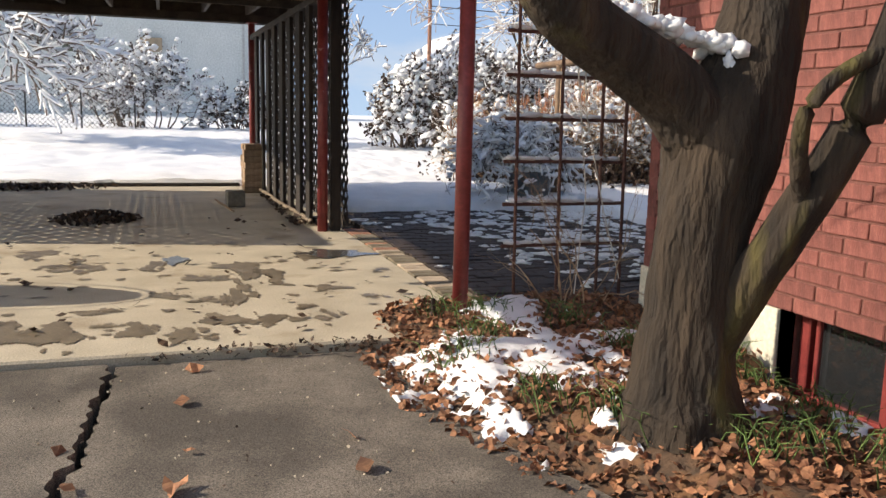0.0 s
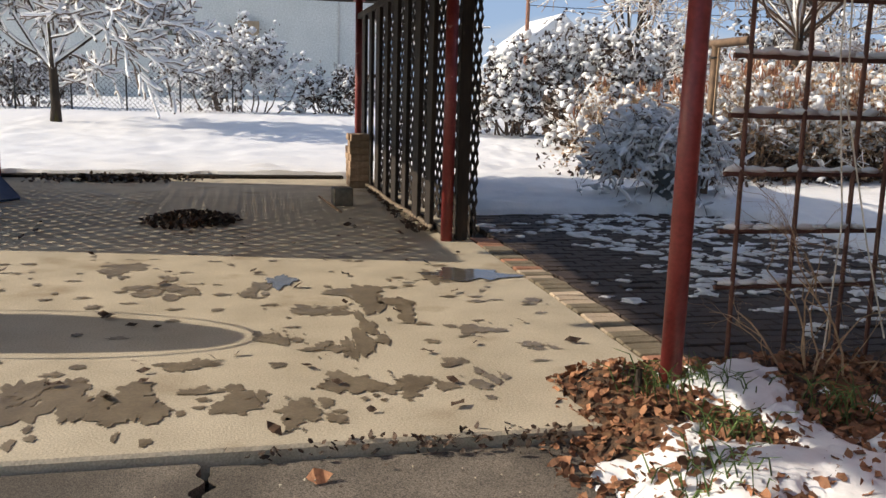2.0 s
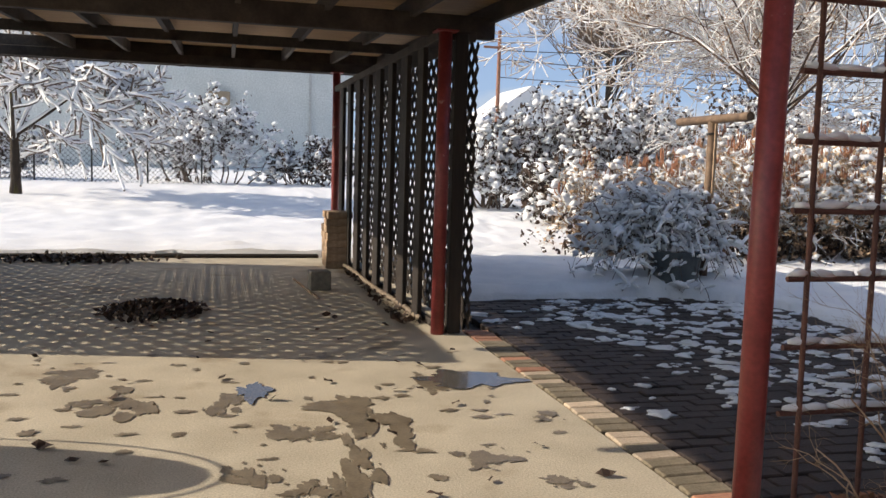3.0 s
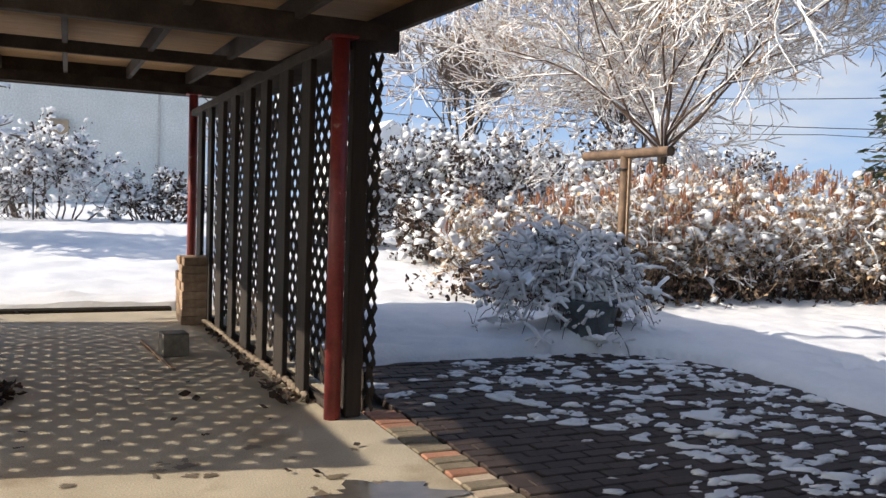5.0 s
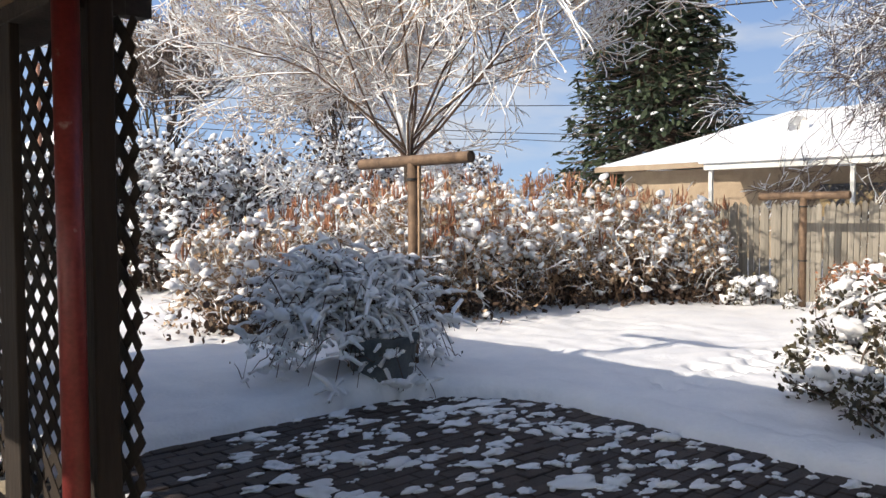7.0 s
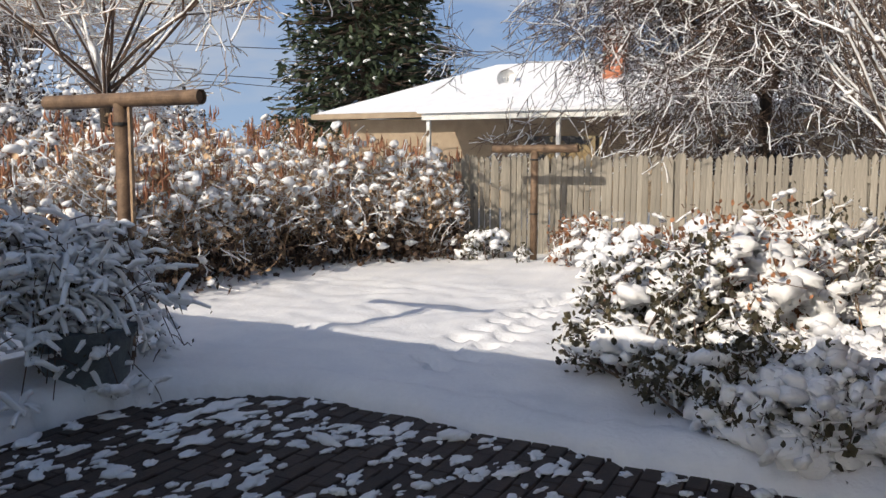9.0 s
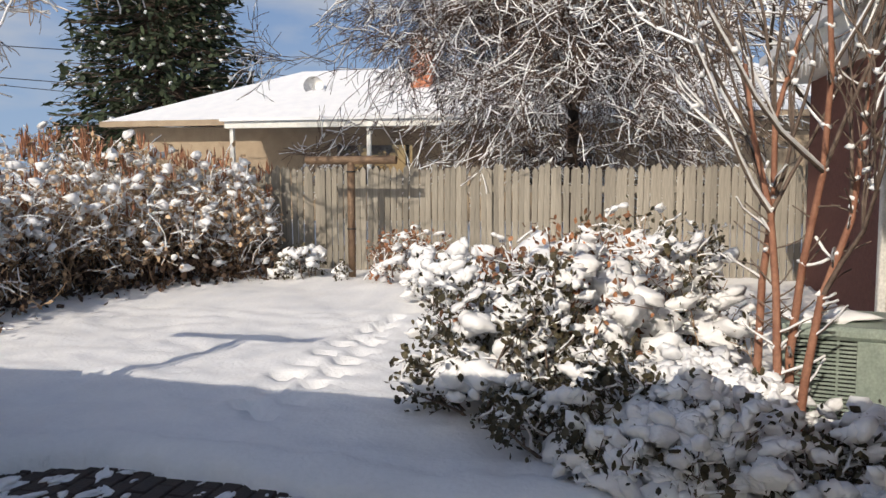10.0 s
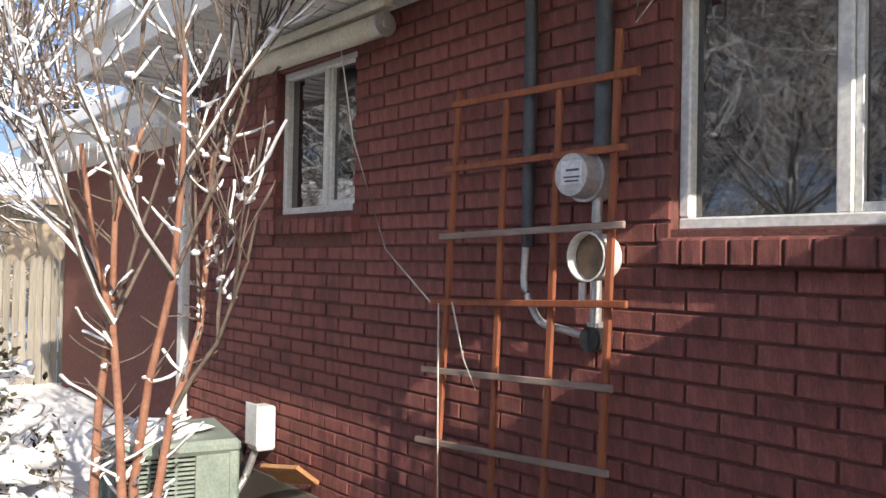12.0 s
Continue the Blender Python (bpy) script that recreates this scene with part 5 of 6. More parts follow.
cp = clothes_post((5.33, 10.98, 0.02), 1.80, 0.66, "weathered rusty steel T-shaped clothes post in snow")
part("strap", boxes((-0.012, -0.09, 1.0, 0.012, -0.07, 1.8)), TAN, cp)
clothes_post((12.4, 10.72, 0.0), 1.62, 0.62, "brown T-shaped clothes post by the fence", 0.0, 0.05)


# ---------- hedge of dry vines ----------
def pods(t, seed, size, count):
    g = np.random.default_rng(seed)
    rx, ry, rz = size
    paths = []
    for _ in range(count):
        a, k = g.uniform(0, 6.28), math.sqrt(g.random())
        c = np.array([rx * k * math.cos(a), ry * k * math.sin(a), rz * g.uniform(0.55, 1.08)])
        for _ in range(6):
            d = g.normal(0, 0.05, 3)
            paths.append([(c + d * 0.3 + np.array([0, 0, -0.06]), 0.007), (c + d, 0.012), (c + d * 0.9 + np.array([0, 0, 0.09]), 0.003)])
    tubes("pod_mass", paths, POD, t, 5, "upright reddish dry seed pods")


hedge_rows = [(5.9, 14.4, 0.95, 1.35), (7.2, 13.7, 1.0, 1.55), (8.3, 13.75, 1.0, 1.7), (9.4, 13.9, 1.0, 1.75), (10.5, 13.6, 1.0, 1.75), (11.5, 13.1, 0.95, 1.75), (12.3, 12.5, 0.8, 1.55), (8.0, 15.0, 1.1, 1.9), (10.0, 15.2, 1.2, 1.9), (12.0, 14.6, 1.1, 1.9)]
for i, (x, y, r, h) in enumerate(hedge_rows):
    hb = bush("vine_hedge", (x, y, 0.03), (r, r * 0.85, h), "tangled dry vine hedge with snow clumps and seed pods", 40 + i, 34, 300, (0.02, 0.085), twig=TAN, leaves=1200, leaf=STRAW, leaf_size=0.06, top=0.5, twig_r=0.006, snow_share=0.4, category="hedge")
    hb["group"] = "vine hedge along the lawn"
    pods(hb, 60 + i, (r, r * 0.8, h), 24)
    g = np.random.default_rng(200 + i)
    # second, darker set of leaves, denser towards the hedge's foot
    scatter("low_foliage", LEAVES, [((g.normal(0, r * 0.5), g.normal(-0.1, r * 0.4), abs(g.normal(0, h * 0.22)) + 0.03), (g.uniform(0.05, 0.11),) * 3, (g.normal(0, 0.9), g.normal(0, 0.9), g.uniform(0, 6.28))) for _ in range(800)], LITTER, hb, False, "dark leaves massed low in the hedge")

# rose bushes and snow-bent shrubs by the house
bush("rose_bush", (6.85, 7.85, 0.05), (0.72, 0.55, 0.85), "rose bush with dark leaves and heavy snow", 81, 22, 120, (0.02, 0.08), leaves=3000, leaf_size=0.045, top=0.3, clump_t=DRIFTS, cushions=44, cushion=(0.08, 0.16), category="rose bush")
bush("rose_bush", (7.55, 7.6, 0.05), (0.9, 0.72, 1.02), "tall rose bush with brown leaves under snow cushions", 82, 24, 150, (0.02, 0.09), leaves=3400, snow_share=0.7, leaf=DRYLEAF, leaf_size=0.045, top=0.35, clump_t=DRIFTS, cushions=80, cushion=(0.09, 0.19), category="rose bush")
bush("rose_bush", (8.35, 7.0, 0.05), (0.85, 0.7, 1.05), "rose bush with pale stems and snow", 83, 24, 170, (0.02, 0.08), twig=TAN, leaves=1900, snow_share=0.75, leaf_size=0.045, top=0.35, clump_t=DRIFTS, cushions=64, cushion=(0.07, 0.15), category="rose bush")
bush("low_shrub", (6.08, 7.42, 0.03), (0.5, 0.45, 0.6), "dark leafy low shrub dusted with snow in shade", 84, 16, 70, (0.03, 0.08), leaves=2200, leaf_size=0.04, top=0.3, clump_t=CLUMPS)
bush("low_shrub", (6.0, 6.95, 0.0), (0.75, 0.55, 0.5), "low shrub bent flat under thick snow", 85, 14, 420, (0.02, 0.085), leaves=1300, leaf_size=0.045, top=0.1, clump_t=DRIFTS, cushions=150, cushion=(0.05, 0.12), fill=0.5)
bush("low_shrub", (6.7, 6.75, 0.0), (0.7, 0.5, 0.45), "low shrub bent flat under thick snow", 86, 14, 420, (0.02, 0.085), leaves=1300, leaf_size=0.045, top=0.1, clump_t=DRIFTS, cushions=130, cushion=(0.05, 0.12), fill=0.5)
bush("low_shrub", (5.75, 6.2, 0.0), (0.6, 0.4, 0.36), "low leafy shrub with patchy snow by the wall", 87, 12, 60, (0.04, 0.11), leaves=900, leaf_size=0.045, top=0.1, clump_t=CLUMPS, fill=0.2)
bush("low_shrub", (10.6, 8.9, 0.03), (0.8, 0.6, 0.6), "low leafy shrub under snow by the fence", 88, 12, 130, (0.05, 0.14), leaves=700, leaf_size=0.05, top=0.3, clump_t=CLUMPS)
bush("low_shrub", (12.2, 9.9, 0.03), (0.5, 0.6, 0.75), "brown-leaved shrub beside the clothes post", 89, 12, 60, (0.04, 0.09), leaves=900, leaf=DRYLEAF, leaf_size=0.05, top=0.3)
bush("low_shrub", (12.3, 11.2, 0.03), (0.5, 0.5, 0.45), "low leafy shrub under snow by the fence", 90, 10, 80, (0.04, 0.1), leaves=600, leaf_size=0.05, top=0.3)

# young many-stemmed tree by the air conditioner
rng = np.random.default_rng(93)
yt = thing("young_tree", (6.55, 6.4, 0.02), "young tree with red-brown stems and snowy forks", "tree")
out = []
for (ox, oy, dx, dy, ln_) in ((0, 0, -0.08, 0.05, 2.1), (0.1, -0.1, 0.03, 0.02, 2.5), (-0.05, -0.1, -0.02, 0.12, 2.1), (0.22, 0.08, 0.0, 0.12, 2.2)):
    grow(rng, (ox, oy, 0), (dx, dy, 1), ln_, 0.026, 3, out, 0.6, 0.38, 5, 0.1, 0.52)
for _ in range(110):
    stem = [p for d, p in out if d == 3][rng.integers(4)]
    i, t = rng.integers(0, 5), rng.random()
    q = stem[i][0] * (1 - t) + stem[i + 1][0] * t
    a = rng.uniform(0, 6.28)
    if q[2] > 0.25:
        grow(rng, q, (math.cos(a), math.sin(a), rng.uniform(0.2, 0.9)), rng.uniform(0.08, 0.3), 0.006, 0, out, 0.6, 0.2, 0, 0.12, 0.5)
stems = [[(q, max(r, 0.0035)) for q, r in p] for d, p in out if d == 3]
tubes("stem", stems, TWIG_RED, yt, 8, "smooth red-brown stems")
fine = [[(q, max(r, 0.0035)) for q, r in p] for d, p in out if d < 3]
tubes("branch_mass", fine, TWIG, yt, 5)
tubes("snow", snow_on(fine, 0.36, rng, 1.1, 0.004), SNOW, yt, 5, "snow along the branches")
scatter("snow_clump", CLUMPS_SMALL, [(p[0][0] + np.array([0, 0, 0.02]), (0.03, 0.018, 0.02), (0.3, 0.3, i)) for i, p in enumerate(fine) if i % 5 == 0], SNOW, yt, label="snow in the forks")


# ---------- trees and far things ----------
def bare_tree(name, at, label, seed, height, spread, trunk, depth, kids, snow, twig=TWIG, twig_r=0.006, lift=0.2, droop=0.0, fork=0.35, limbs=6, sp=0.55):
    g = np.random.default_rng(seed)
    t = thing(name, at, label, "tree")
    out = []
    base = np.array([0, 0, height * fork])
    tubes("trunk", [[((0, 0, -0.1), trunk * 1.4), ((0.02, 0, height * fork * 0.3), trunk), (base, trunk * 0.85)]], BARK, t, 12)
    for i in range(limbs):
        a = i * 6.28 / limbs + g.normal(0, 0.25)
        s = g.uniform(0.35, 1.0) * spread
        grow(g, base - np.array([0, 0, g.uniform(0, 0.3)]), (math.cos(a) * s, math.sin(a) * s, 1.0), height * (1 - fork) * g.uniform(0.6, 0.8), trunk * (0.42 if limbs < 10 else 0.27), depth, out, sp, lift, kids, 0.12, 0.66)
    P = []
    for d, p in out:
        q = [(np.array(c) - np.array([0, 0, droop * (np.hypot(c[0], c[1])) ** 1.5]), max(r, twig_r)) for c, r in p]
        P.append((d, q))
    tubes("limb", [p for d, p in P if d >= depth - 1], BARKTWIG if limbs > 10 else BARK, t, 7)
    tubes("branch_mass", [p for d, p in P if d < depth - 1], twig, t, 4)
    s = snow_on([p for d, p in P], snow, g, 1.2, twig_r * 0.9)
    if s:
        tubes("snow", s, SNOW, t, 4, "snow along the branches")
    return t


bare_tree("bare_tree", (9.9, 16.1, 0.1), "wide bare tree frosted with snow on every branch", 101, 7.4, 1.25, 0.095, 5, 4, 0.85, twig=TAN, twig_r=0.0052, lift=0.06, fork=0.33, limbs=17, sp=0.55)
bare_tree("weeping_tree", (16.6, 8.1, 0.0), "dense brown weeping tree behind the fence with snow", 103, 6.8, 0.85, 0.11, 5, 4, 0.36, twig=BARKTWIG, twig_r=0.0042, lift=-0.04, droop=0.10, fork=0.40, limbs=28, sp=0.75)
bare_tree("bare_tree", (-4.6, 25.5, 0.2), "small tree bowed under snow at the lawn's edge", 105, 5.0, 1.2, 0.12, 4, 4, 0.95, twig_r=0.02, lift=0.0, droop=0.05, fork=0.3, limbs=7)
bare_tree("bare_tree", (5.3, 27, 0.2), "thin snowy tree beyond the lattice", 106, 4.2, 1.0, 0.07, 4, 3, 0.95, twig_r=0.015, fork=0.3, limbs=6)
bare_tree("bare_tree", (28, 62, 0.6), "far bare round-headed tree", 107, 12, 0.8, 0.3, 4, 4, 0.2, twig_r=0.03, fork=0.3, limbs=8)
bare_tree("bare_tree", (38, 55, 0.6), "far bare round-headed tree", 108, 11, 0.9, 0.3, 4, 4, 0.4, twig_r=0.03, fork=0.3, limbs=8)
bare_tree("bare_tree", (14.6, 4.2, 0.0), "snowy tree behind the fence by the house wing", 109, 6.5, 0.9, 0.12, 5, 3, 0.9, twig_r=0.01, fork=0.25, limbs=7)

far_rows = [(6.9, 23.5, 1.1, 1.0, 2.2, 520), (-0.3, 33.5, 2.9, 1.6, 3.0, 1500), (3.3, 33.0, 1.6, 1.3, 1.7, 420), (9.0, 24.0, 1.6, 1.4, 3.1, 650), (11.6, 24.5, 1.8, 1.4, 2.9, 650), (14.5, 25, 2.0, 1.5, 3.4, 700), (17.5, 26, 2.2, 1.5, 3.4, 700), (21, 26, 2.2, 1.5, 3.0, 600), (7.3, 19.5, 1.0, 0.9, 1.3, 380), (-7.5, 34, 2.5, 1.5, 2.0, 500), (-12, 34, 3, 1.5, 2.2, 450)]
for i, (x, y, rx, ry, h, c) in enumerate(far_rows):
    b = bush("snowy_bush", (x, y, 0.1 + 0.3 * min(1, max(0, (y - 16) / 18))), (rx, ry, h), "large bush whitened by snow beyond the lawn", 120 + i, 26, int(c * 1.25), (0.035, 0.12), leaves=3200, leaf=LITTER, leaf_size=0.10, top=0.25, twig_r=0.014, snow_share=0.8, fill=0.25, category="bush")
    b["group"] = "snowy bushes beyond the lawn"

# picket fence
FX = 13.2
fence = thing("picket_fence", (FX, 9, 0), "weathered grey wooden picket fence with pointed tops", "fence")
part("rail", boxes((0.02, -5.0, 0.35, 0.06, 6.0, 0.44), bevel=0.004), FENCE_REST, fence)
part("rail", boxes((0.02, -5.0, 1.2, 0.06, 6.0, 1.29), bevel=0.004), FENCE_REST, fence)
for y in np.arange(-4.8, 6, 2.4):
    part("fence_post", boxes((0.06, y - 0.05, -0.2, 0.16, y + 0.05, 1.5), bevel=0.006), FENCE_REST, fence)

# chain-link fence far off
cl = thing("chain_link_fence", (-6, 32, 0.35), "far dark chain-link fence with thin posts", "fence")
for i in range(9):
    bm = bmesh.new()
    cyl(bm, (-8 + i * 1.7, 0, 0), (-8 + i * 1.7, 0, 1.5), 0.03, n=6)
    part("post", bm, WIRE, cl)
tubes("wire_mesh", [[((-8 + u, 0, 0.05), 0.006), ((-8 + u + 1.4, 0, 1.45), 0.006)] for u in np.arange(0, 13, 0.16)] + [[((-8 + u + 1.4, 0, 0.05), 0.006), ((-8 + u, 0, 1.45), 0.006)] for u in np.arange(0, 13, 0.16)], WIRE, cl, 3)

# spruce
sp_ = thing("spruce", (39.5, 29.6, 0), "tall dark green spruce dusted with snow", "tree")
g = np.random.default_rng(150)
bm = bmesh.new()
cyl(bm, (0, 0, 0), (0, 0, 17), 0.35, 0.05, n=10)
part("trunk", bm, BARK, sp_)
rows, srow, lim = [], [], []
for _ in range(1200):
    z = 2.0 + 15.5 * g.random() ** 1.25
    rad = 6.0 * (1 - (z / 18.2)) ** 0.55 * g.uniform(0.75, 1.1)
    a = g.uniform(0, 6.28)
    tip = np.array([rad * math.cos(a), rad * math.sin(a), z - 0.25 * rad + 0.3])
    lim.append([(np.array([0, 0, z]), 0.05), (tip * [0.6, 0.6, 1] + [0, 0, -0.0], 0.03), (tip, 0.015)])
    for k in range(13):
        t = g.uniform(0.35, 1.02)
        p = np.array([0, 0, z]) * (1 - t) + tip * t + g.normal(0, 0.16, 3)
        rows.append((p, (0.55 * g.uniform(0.6, 1.3), 0.3, 0.25), (g.normal(0, 0.5), g.normal(0.3, 0.4), a + g.normal(0, 0.6))))
    if g.random() < 0.4:
        srow.append((tip * [0.9, 0.9, 1] + [0, 0, 0.0], (0.13 * g.uniform(0.3, 1.1), 0.2 * g.uniform(0.4, 1.1), 0.1), (g.normal(0, 0.3), 0.35, a)))
tubes("bough_mass", lim, TWIG, sp_, 4)
scatter("needles", LEAVES, rows, NEEDLE, sp_, False)
scatter("snow", CLUMPS_SMALL, srow, SNOW, sp_, label="snow on the boughs")

# neighbour's house with hipped snowy roof
nh = thing("neighbour_house", (27, 12, 0), "tan low house with a snow-covered hipped roof", "house")
bm = bmesh.new()
P = [(-3.2, 10.2, 2.95), (-3.2, -12, 2.95), (7, -12, 2.95), (7, 10.2, 2.95), (2, 6.0, 4.85), (2, -8, 4.85)]
vs = [bm.verts.new(p) for p in P]
for f in ((0, 1, 5, 4), (1, 2, 5), (2, 3, 4, 5), (3, 0, 4), (3, 2, 1, 0)):
    bm.faces.new([vs[i] for i in f])
part("roof", bm, SNOW, nh, "snow-covered roof")
part("fascia", boxes((-3.25, -12.05, 2.78, -3.15, 10.25, 2.94), (-3.15, 10.15, 2.78, 7, 10.25, 2.94)), TANWALL, nh)
part("wall", boxes((-2.5, -11.5, 0, 6.5, 9.6, 2.78)), TANWALL, nh)
part("window", boxes((-2.53, 1.0, 1.1, -2.45, 3.2, 2.2)), glass, nh)
part("window", boxes((-2.53, -4, 1.1, -2.45, -2, 2.2)), glass, nh)
part("porch_beam", boxes((-4.6, -6, 2.62, -4.4, 5.6, 2.8), (-4.5, 5.4, 0, -4.4, 5.5, 2.62), (-4.5, 1.6, 0, -4.4, 1.7, 2.62)), WHITE, nh, "white porch beam")
part("porch_roof", boxes((-4.7, -6.1, 2.8, -3.2, 5.7, 2.88)), SNOW, nh)
ch = part("chimney", boxes((-0.4, 1.0, 3.6, 0.4, 1.6, 5.4), (-0.46, 0.95, 5.3, 0.46, 1.65, 5.45), bevel=0.02), ORANGEBRICK, nh, "orange brick chimney")
dish = thing("satellite_dish", (26.6, 16.7, 3.55), "grey round satellite dish on the roof", "satellite dish")
bm = bmesh.new()
bmesh.ops.create_uvsphere(bm, u_segments=24, v_segments=12, radius=1.0)
for v in list(bm.verts):
    if v.co.z > -0.75:
        bm.verts.remove(v)
for v in bm.verts:
    v.co = Vector((v.co.x * 0.62, v.co.y * 0.62, (v.co.z + 0.9) * 0.8))
bmesh.ops.rotate(bm, verts=bm.verts, cent=(0, 0, 0), matrix=Euler((0, radians(-75), radians(20))).to_matrix())
bmesh.ops.translate(bm, verts=bm.verts, vec=(0, 0, 0.55))
part("reflector", bm, STEEL, dish, smooth=True)
bm = bmesh.new()
cyl(bm, (0.05, 0, 0), (0.05, 0, 0.6), 0.03)
cyl(bm, (0, 0, 0.4), (-0.4, -0.05, 0.55), 0.015)
part("mast", bm, STEEL, dish)

# far pale building and roofs
fb = thing("far_building", (-3, 62, 0), "large pale flat-sided building beyond the bushes", "building")
part("wall", boxes((-14, 0, -1, 12, 6, 13)), FARWALL, fb)
part("window", boxes((-2.6, -0.03, 4.7, -0.8, 0.02, 5.7)), glass, fb)
part("vent_box", boxes((2.2, -0.6, 4.9, 3.6, 0.0, 5.8), bevel=0.02), TANWALL, fb)
part("drain_pipe", boxes((8.9, -0.1, 3, 9.05, 0, 13)), STEEL, fb)
fh = thing("far_house", (23, 64, 0), "far house with a snowy gable roof", "house")
bm = bmesh.new()
P = [(-4, 0, 4.6), (4, 0, 4.6), (4, 8, 4.6), (-4, 8, 4.6), (0, 0, 7.6), (0, 8, 7.6)]
vs = [bm.verts.new(p) for p in P]
for f in ((0, 1, 4), (1, 2, 5, 4), (2, 3, 5), (3, 0, 4, 5), (3, 2, 1, 0)):
    bm.faces.new([vs[i] for i in f])
part("roof", bm, SNOW, fh, "snow on the gable roof")
part("wall", boxes((-3.6, 0.3, 0, 3.6, 7.7, 4.6)), FARWALL, fh)
bm = bmesh.new()
cyl(bm, (0, 0, 0), (0, 0, 10.5), 0.16, 0.12, n=10)
up = thing("utility_pole", (18.3, 58, 0), "brown wooden utility pole with a crossarm", "utility pole")
part("pole", bm, TWIG_RED, up)
part("crossarm", boxes((-1.1, -0.06, 9.3, 1.1, 0.06, 9.45)), TWIG_RED, up)


def wire(points, r, label):
    P = [np.array(p, float) for p in points]
    path = []
    for a, b in zip(P[:-1], P[1:]):
        for i in range(14):
            t = i / 14
            path.append((a + (b - a) * t - np.array([0, 0, 0.012 * np.linalg.norm(b - a) * 4 * t * (1 - t)]), r))
    path.append((P[-1], r))
    return pipe_thing("overhead_wire", [path], WIRE, label, "wire", 4)


wire([(18.3, 58, 8.2), (15.7, 30.8, 6.9), (17.4, 16.5, 6.0), (19, 2, 5.4)], 0.016, "sagging overhead power line")
wire([(18.3, 58, 9.2), (52, 44, 9.6), (80, 20, 9)], 0.03, "distant sagging overhead wire")
wire([(18.3, 58, 8.6), (52, 46, 7.6), (80, 20, 8)], 0.03, "distant sagging overhead wire")
wire([(18.3, 58, 7.4), (50, 48, 7.2), (80, 24, 7)], 0.025, "distant sagging overhead wire")

# ---------- pieces: fence pickets, paving bricks, wall bricks ----------
rng = np.random.default_rng(170)
shapes = []
for i in range(6):
    h = 1.53 + 0.012 * i
    bm = bmesh.new()
    b = [bm.verts.new(p) for p in ((0, -0.038, 0.05), (0, 0.038, 0.05), (0, 0.038, h - 0.05), (0, 0.0, h), (0, -0.038, h - 0.05))]
    fc = bm.faces.new(b)
    r = bmesh.ops.extrude_face_region(bm, geom=[fc])
    bmesh.ops.translate(bm, verts=[v for v in r["geom"] if isinstance(v, bmesh.types.BMVert)], vec=(-0.018, 0, 0))
    bmesh.ops.recalc_face_normals(bm, faces=bm.faces)
    me = bpy.data.meshes.new("picket")
    bm.to_mesh(me)
    bm.free()
    me.materials.append(FENCE)
    shapes.append(me)
for i, y in enumerate(np.arange(-4.9, 6.0, 0.086)):
    add("picket", shapes[rng.integers(6)], fence, "", pose(rng.normal(0.016, 0.003), y, rng.normal(0, 0.012), rng.normal(0, 0.5), 0, rng.normal(0, 1.2)))

me_s = []
for m in STRIP:
    me = brick_piece(0.205, 0.092, 0.06, 0.007)
    me.materials.append(m)
    me_s.append(me)
for i in range(38):
    add("brick", me_s[[0, 1, 2, 0, 1, 2, 2, 1][rng.integers(8)]], strip, "", pose(2.30 + rng.normal(0, 0.004), 5.55 + i * 0.1, -0.027 + rng.normal(0, 0.003), rng.normal(0, 0.7), rng.normal(0, 0.7), rng.normal(0, 1.2)))

me = brick_piece(0.198, 0.096, 0.05, 0.006)
me.materials.append(PAVER)
box_v = np.array([v.co[:] for v in me.vertices])
tri_f = []
for p in me.polygons:
    k = list(p.vertices)
    tri_f += [[k[0], k[i], k[i + 1]] for i in range(1, len(k) - 1)]
tri_f = np.array(tri_f)
rest, near_n = [], 0
for j in range(52):
    for i in range(18):
        x, y = 2.52 + i * 0.203 + (0.1 if j % 2 else 0), 5.45 + j * 0.102
        if y > 10.75 or x > 5.75:
            continue
        if i == 0 and j % 2:
            rest.append(((2.465, y, -0.022), (0.5, 1, 1), (0, 0, 0)))
        z = -0.022 + rng.normal(0, 0.003)
        e = (rng.normal(0, 0.01), rng.normal(0, 0.01), rng.normal(0, 0.015))
        if near_n < 300 and y < 7.45:
            add("brick", me, patio, "", Matrix.LocRotScale((x, y, z), Euler(e), None))
            near_n += 1
        else:
            rest.append(((x, y, z), (1, 1, 1), e))
scatter("bricks_rest", [(box_v, tri_f)], rest, PAVER_REST, patio, False)["kind"] = "stuff"


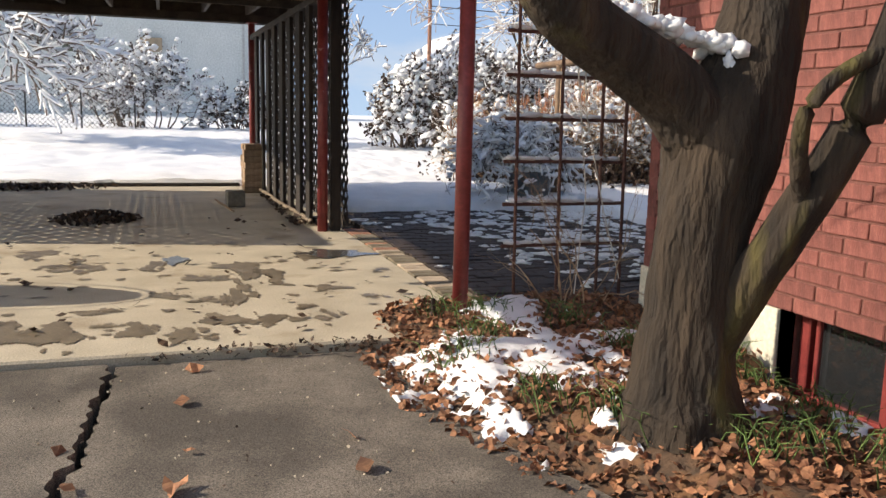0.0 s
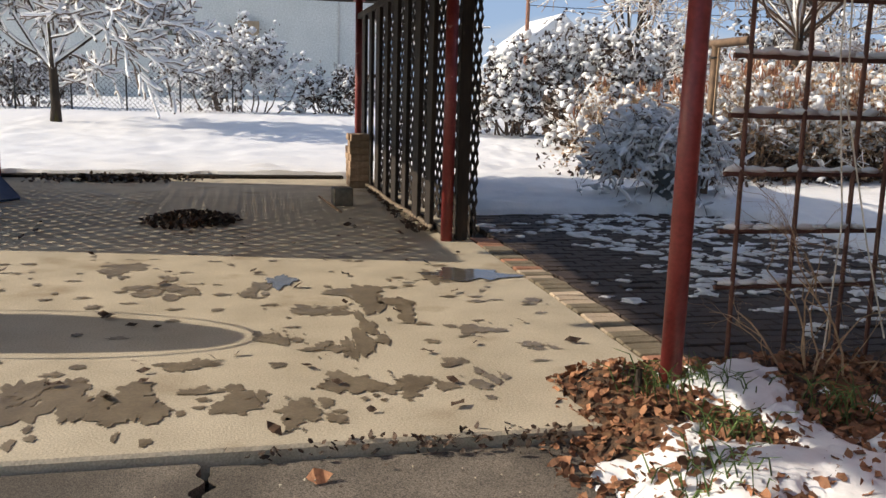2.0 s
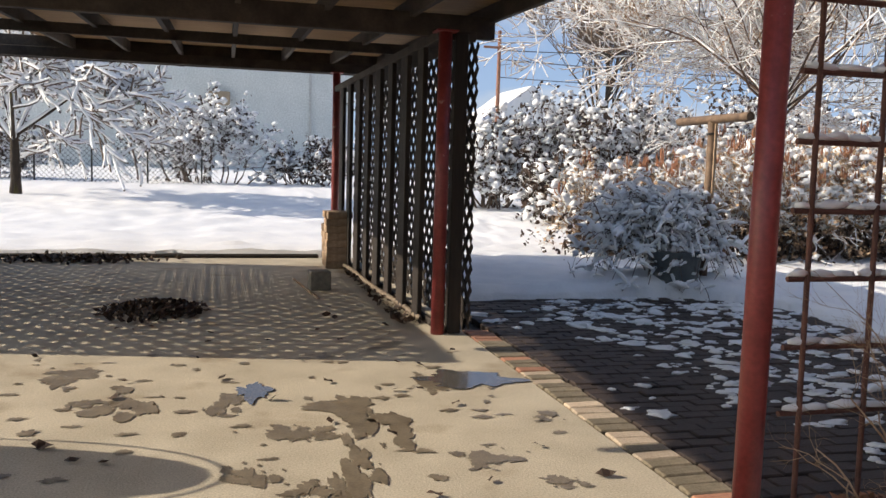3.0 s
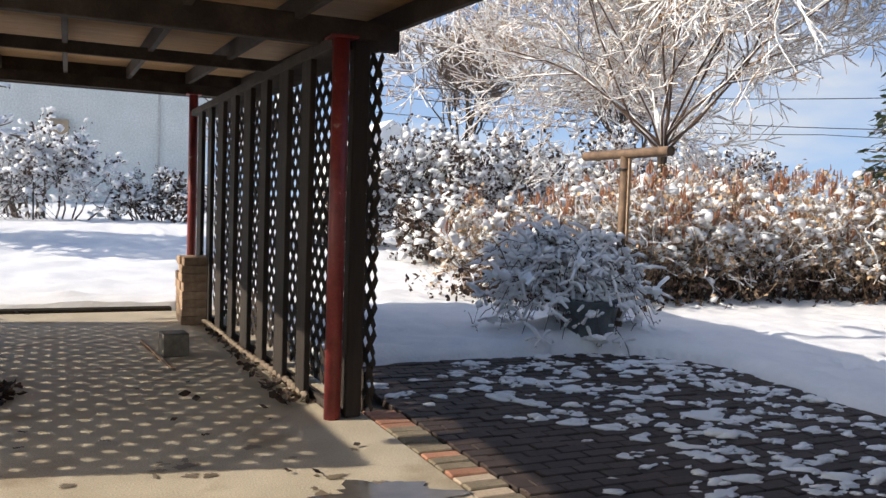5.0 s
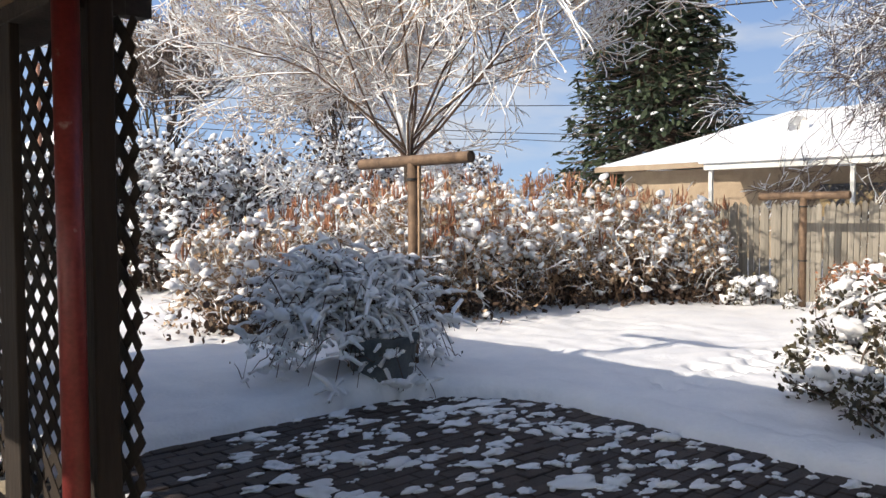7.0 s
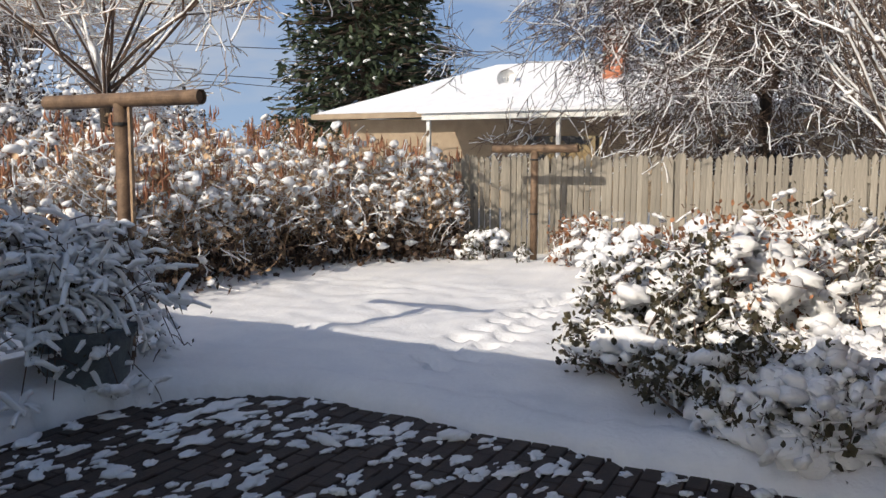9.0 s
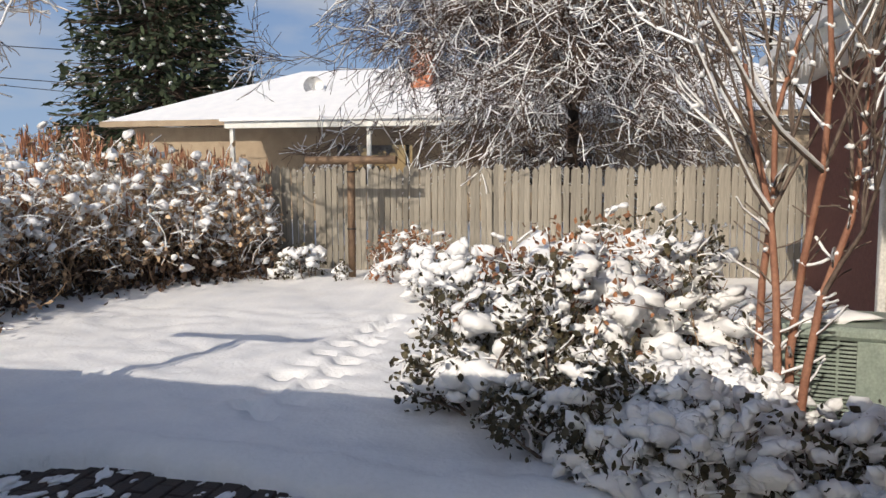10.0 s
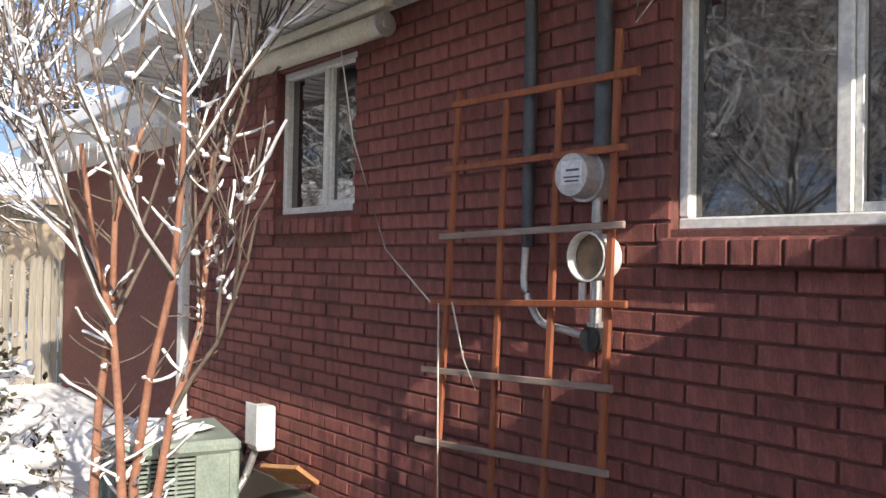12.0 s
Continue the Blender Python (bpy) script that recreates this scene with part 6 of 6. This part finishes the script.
def brick_wall(face, a0, a1, opens, near, z_from):
    """Running bond; face 'n' runs along x at WY, 'w' along y at WX."""
    w_ = thing("brick_wall", (0, 0, 0), "running-bond red textured brick wall with raked joints", "wall", kind="structure")
    bl, bh = LEN - JOINT, COURSE - JOINT
    full = brick_piece(bl, 0.09, bh, 0.004)
    full.materials.append(BRICK)
    bv = np.array([v.co[:] for v in full.vertices])
    tf = []
    for p in full.polygons:
        k = list(p.vertices)
        tf += [[k[0], k[i], k[i + 1]] for i in range(1, len(k) - 1)]
    tf = np.array(tf)
    cut, rest, n = {}, [], 0
    j, z = 0, z_from
    while z + bh < ZT:
        a = a0 - (LEN / 2 if j % 2 else 0)
        while a < a1:
            l, r = max(a, a0), min(a + bl, a1)
            spans = [(l, r)]
            for o in opens:
                if z + bh > o[2] + 0.01 and z < o[3] - 0.01:
                    nxt = []
                    for s, e in spans:
                        if e <= o[0] or s >= o[1]:
                            nxt.append((s, e))
                        else:
                            if o[0] - s > 0.02:
                                nxt.append((s, o[0]))
                            if e - o[1] > 0.02:
                                nxt.append((o[1], e))
                    spans = nxt
            for s, e in spans:
                if e - s < 0.025:
                    continue
                c, sc = (s + e) / 2, (e - s) / bl
                off = rng.normal(0, 0.0015)
                if face == "n":
                    m = Matrix.LocRotScale((c, WY - 0.045 + off, z + bh / 2), Euler((0, 0, rng.normal(0, 0.003))), (sc, 1, 1))
                else:
                    m = Matrix.LocRotScale((WX + 0.045 + off, c, z + bh / 2), Euler((0, 0, radians(90) + rng.normal(0, 0.003))), (sc, 1, 1))
                if near[0] < c < near[1] and near[2] < z < near[3] and n < 300:
                    add("brick", full, w_, "", m)
                    n += 1
                else:
                    mm = np.array(m)
                    rest.append(bv @ mm[:3, :3].T + mm[:3, 3])
            a += LEN
        z += COURSE
        j += 1
    F = np.concatenate([tf + i * len(bv) for i in range(len(rest))])
    ob = add("bricks_rest", np_mesh("bricks_rest", np.concatenate(rest), F, BRICK_REST), w_)
    ob["kind"] = "stuff"


brick_wall("n", WX, HX, [(o[0], o[1], o[2] - 0.13, o[3]) for o in NORTH_OPEN], (3.6, 6.4, 0.6, 2.86), ZB)
brick_wall("w", -2.0, WY - 0.004, WEST_OPEN, (2.4, 5.3, 0.3, 1.9), 0.32)
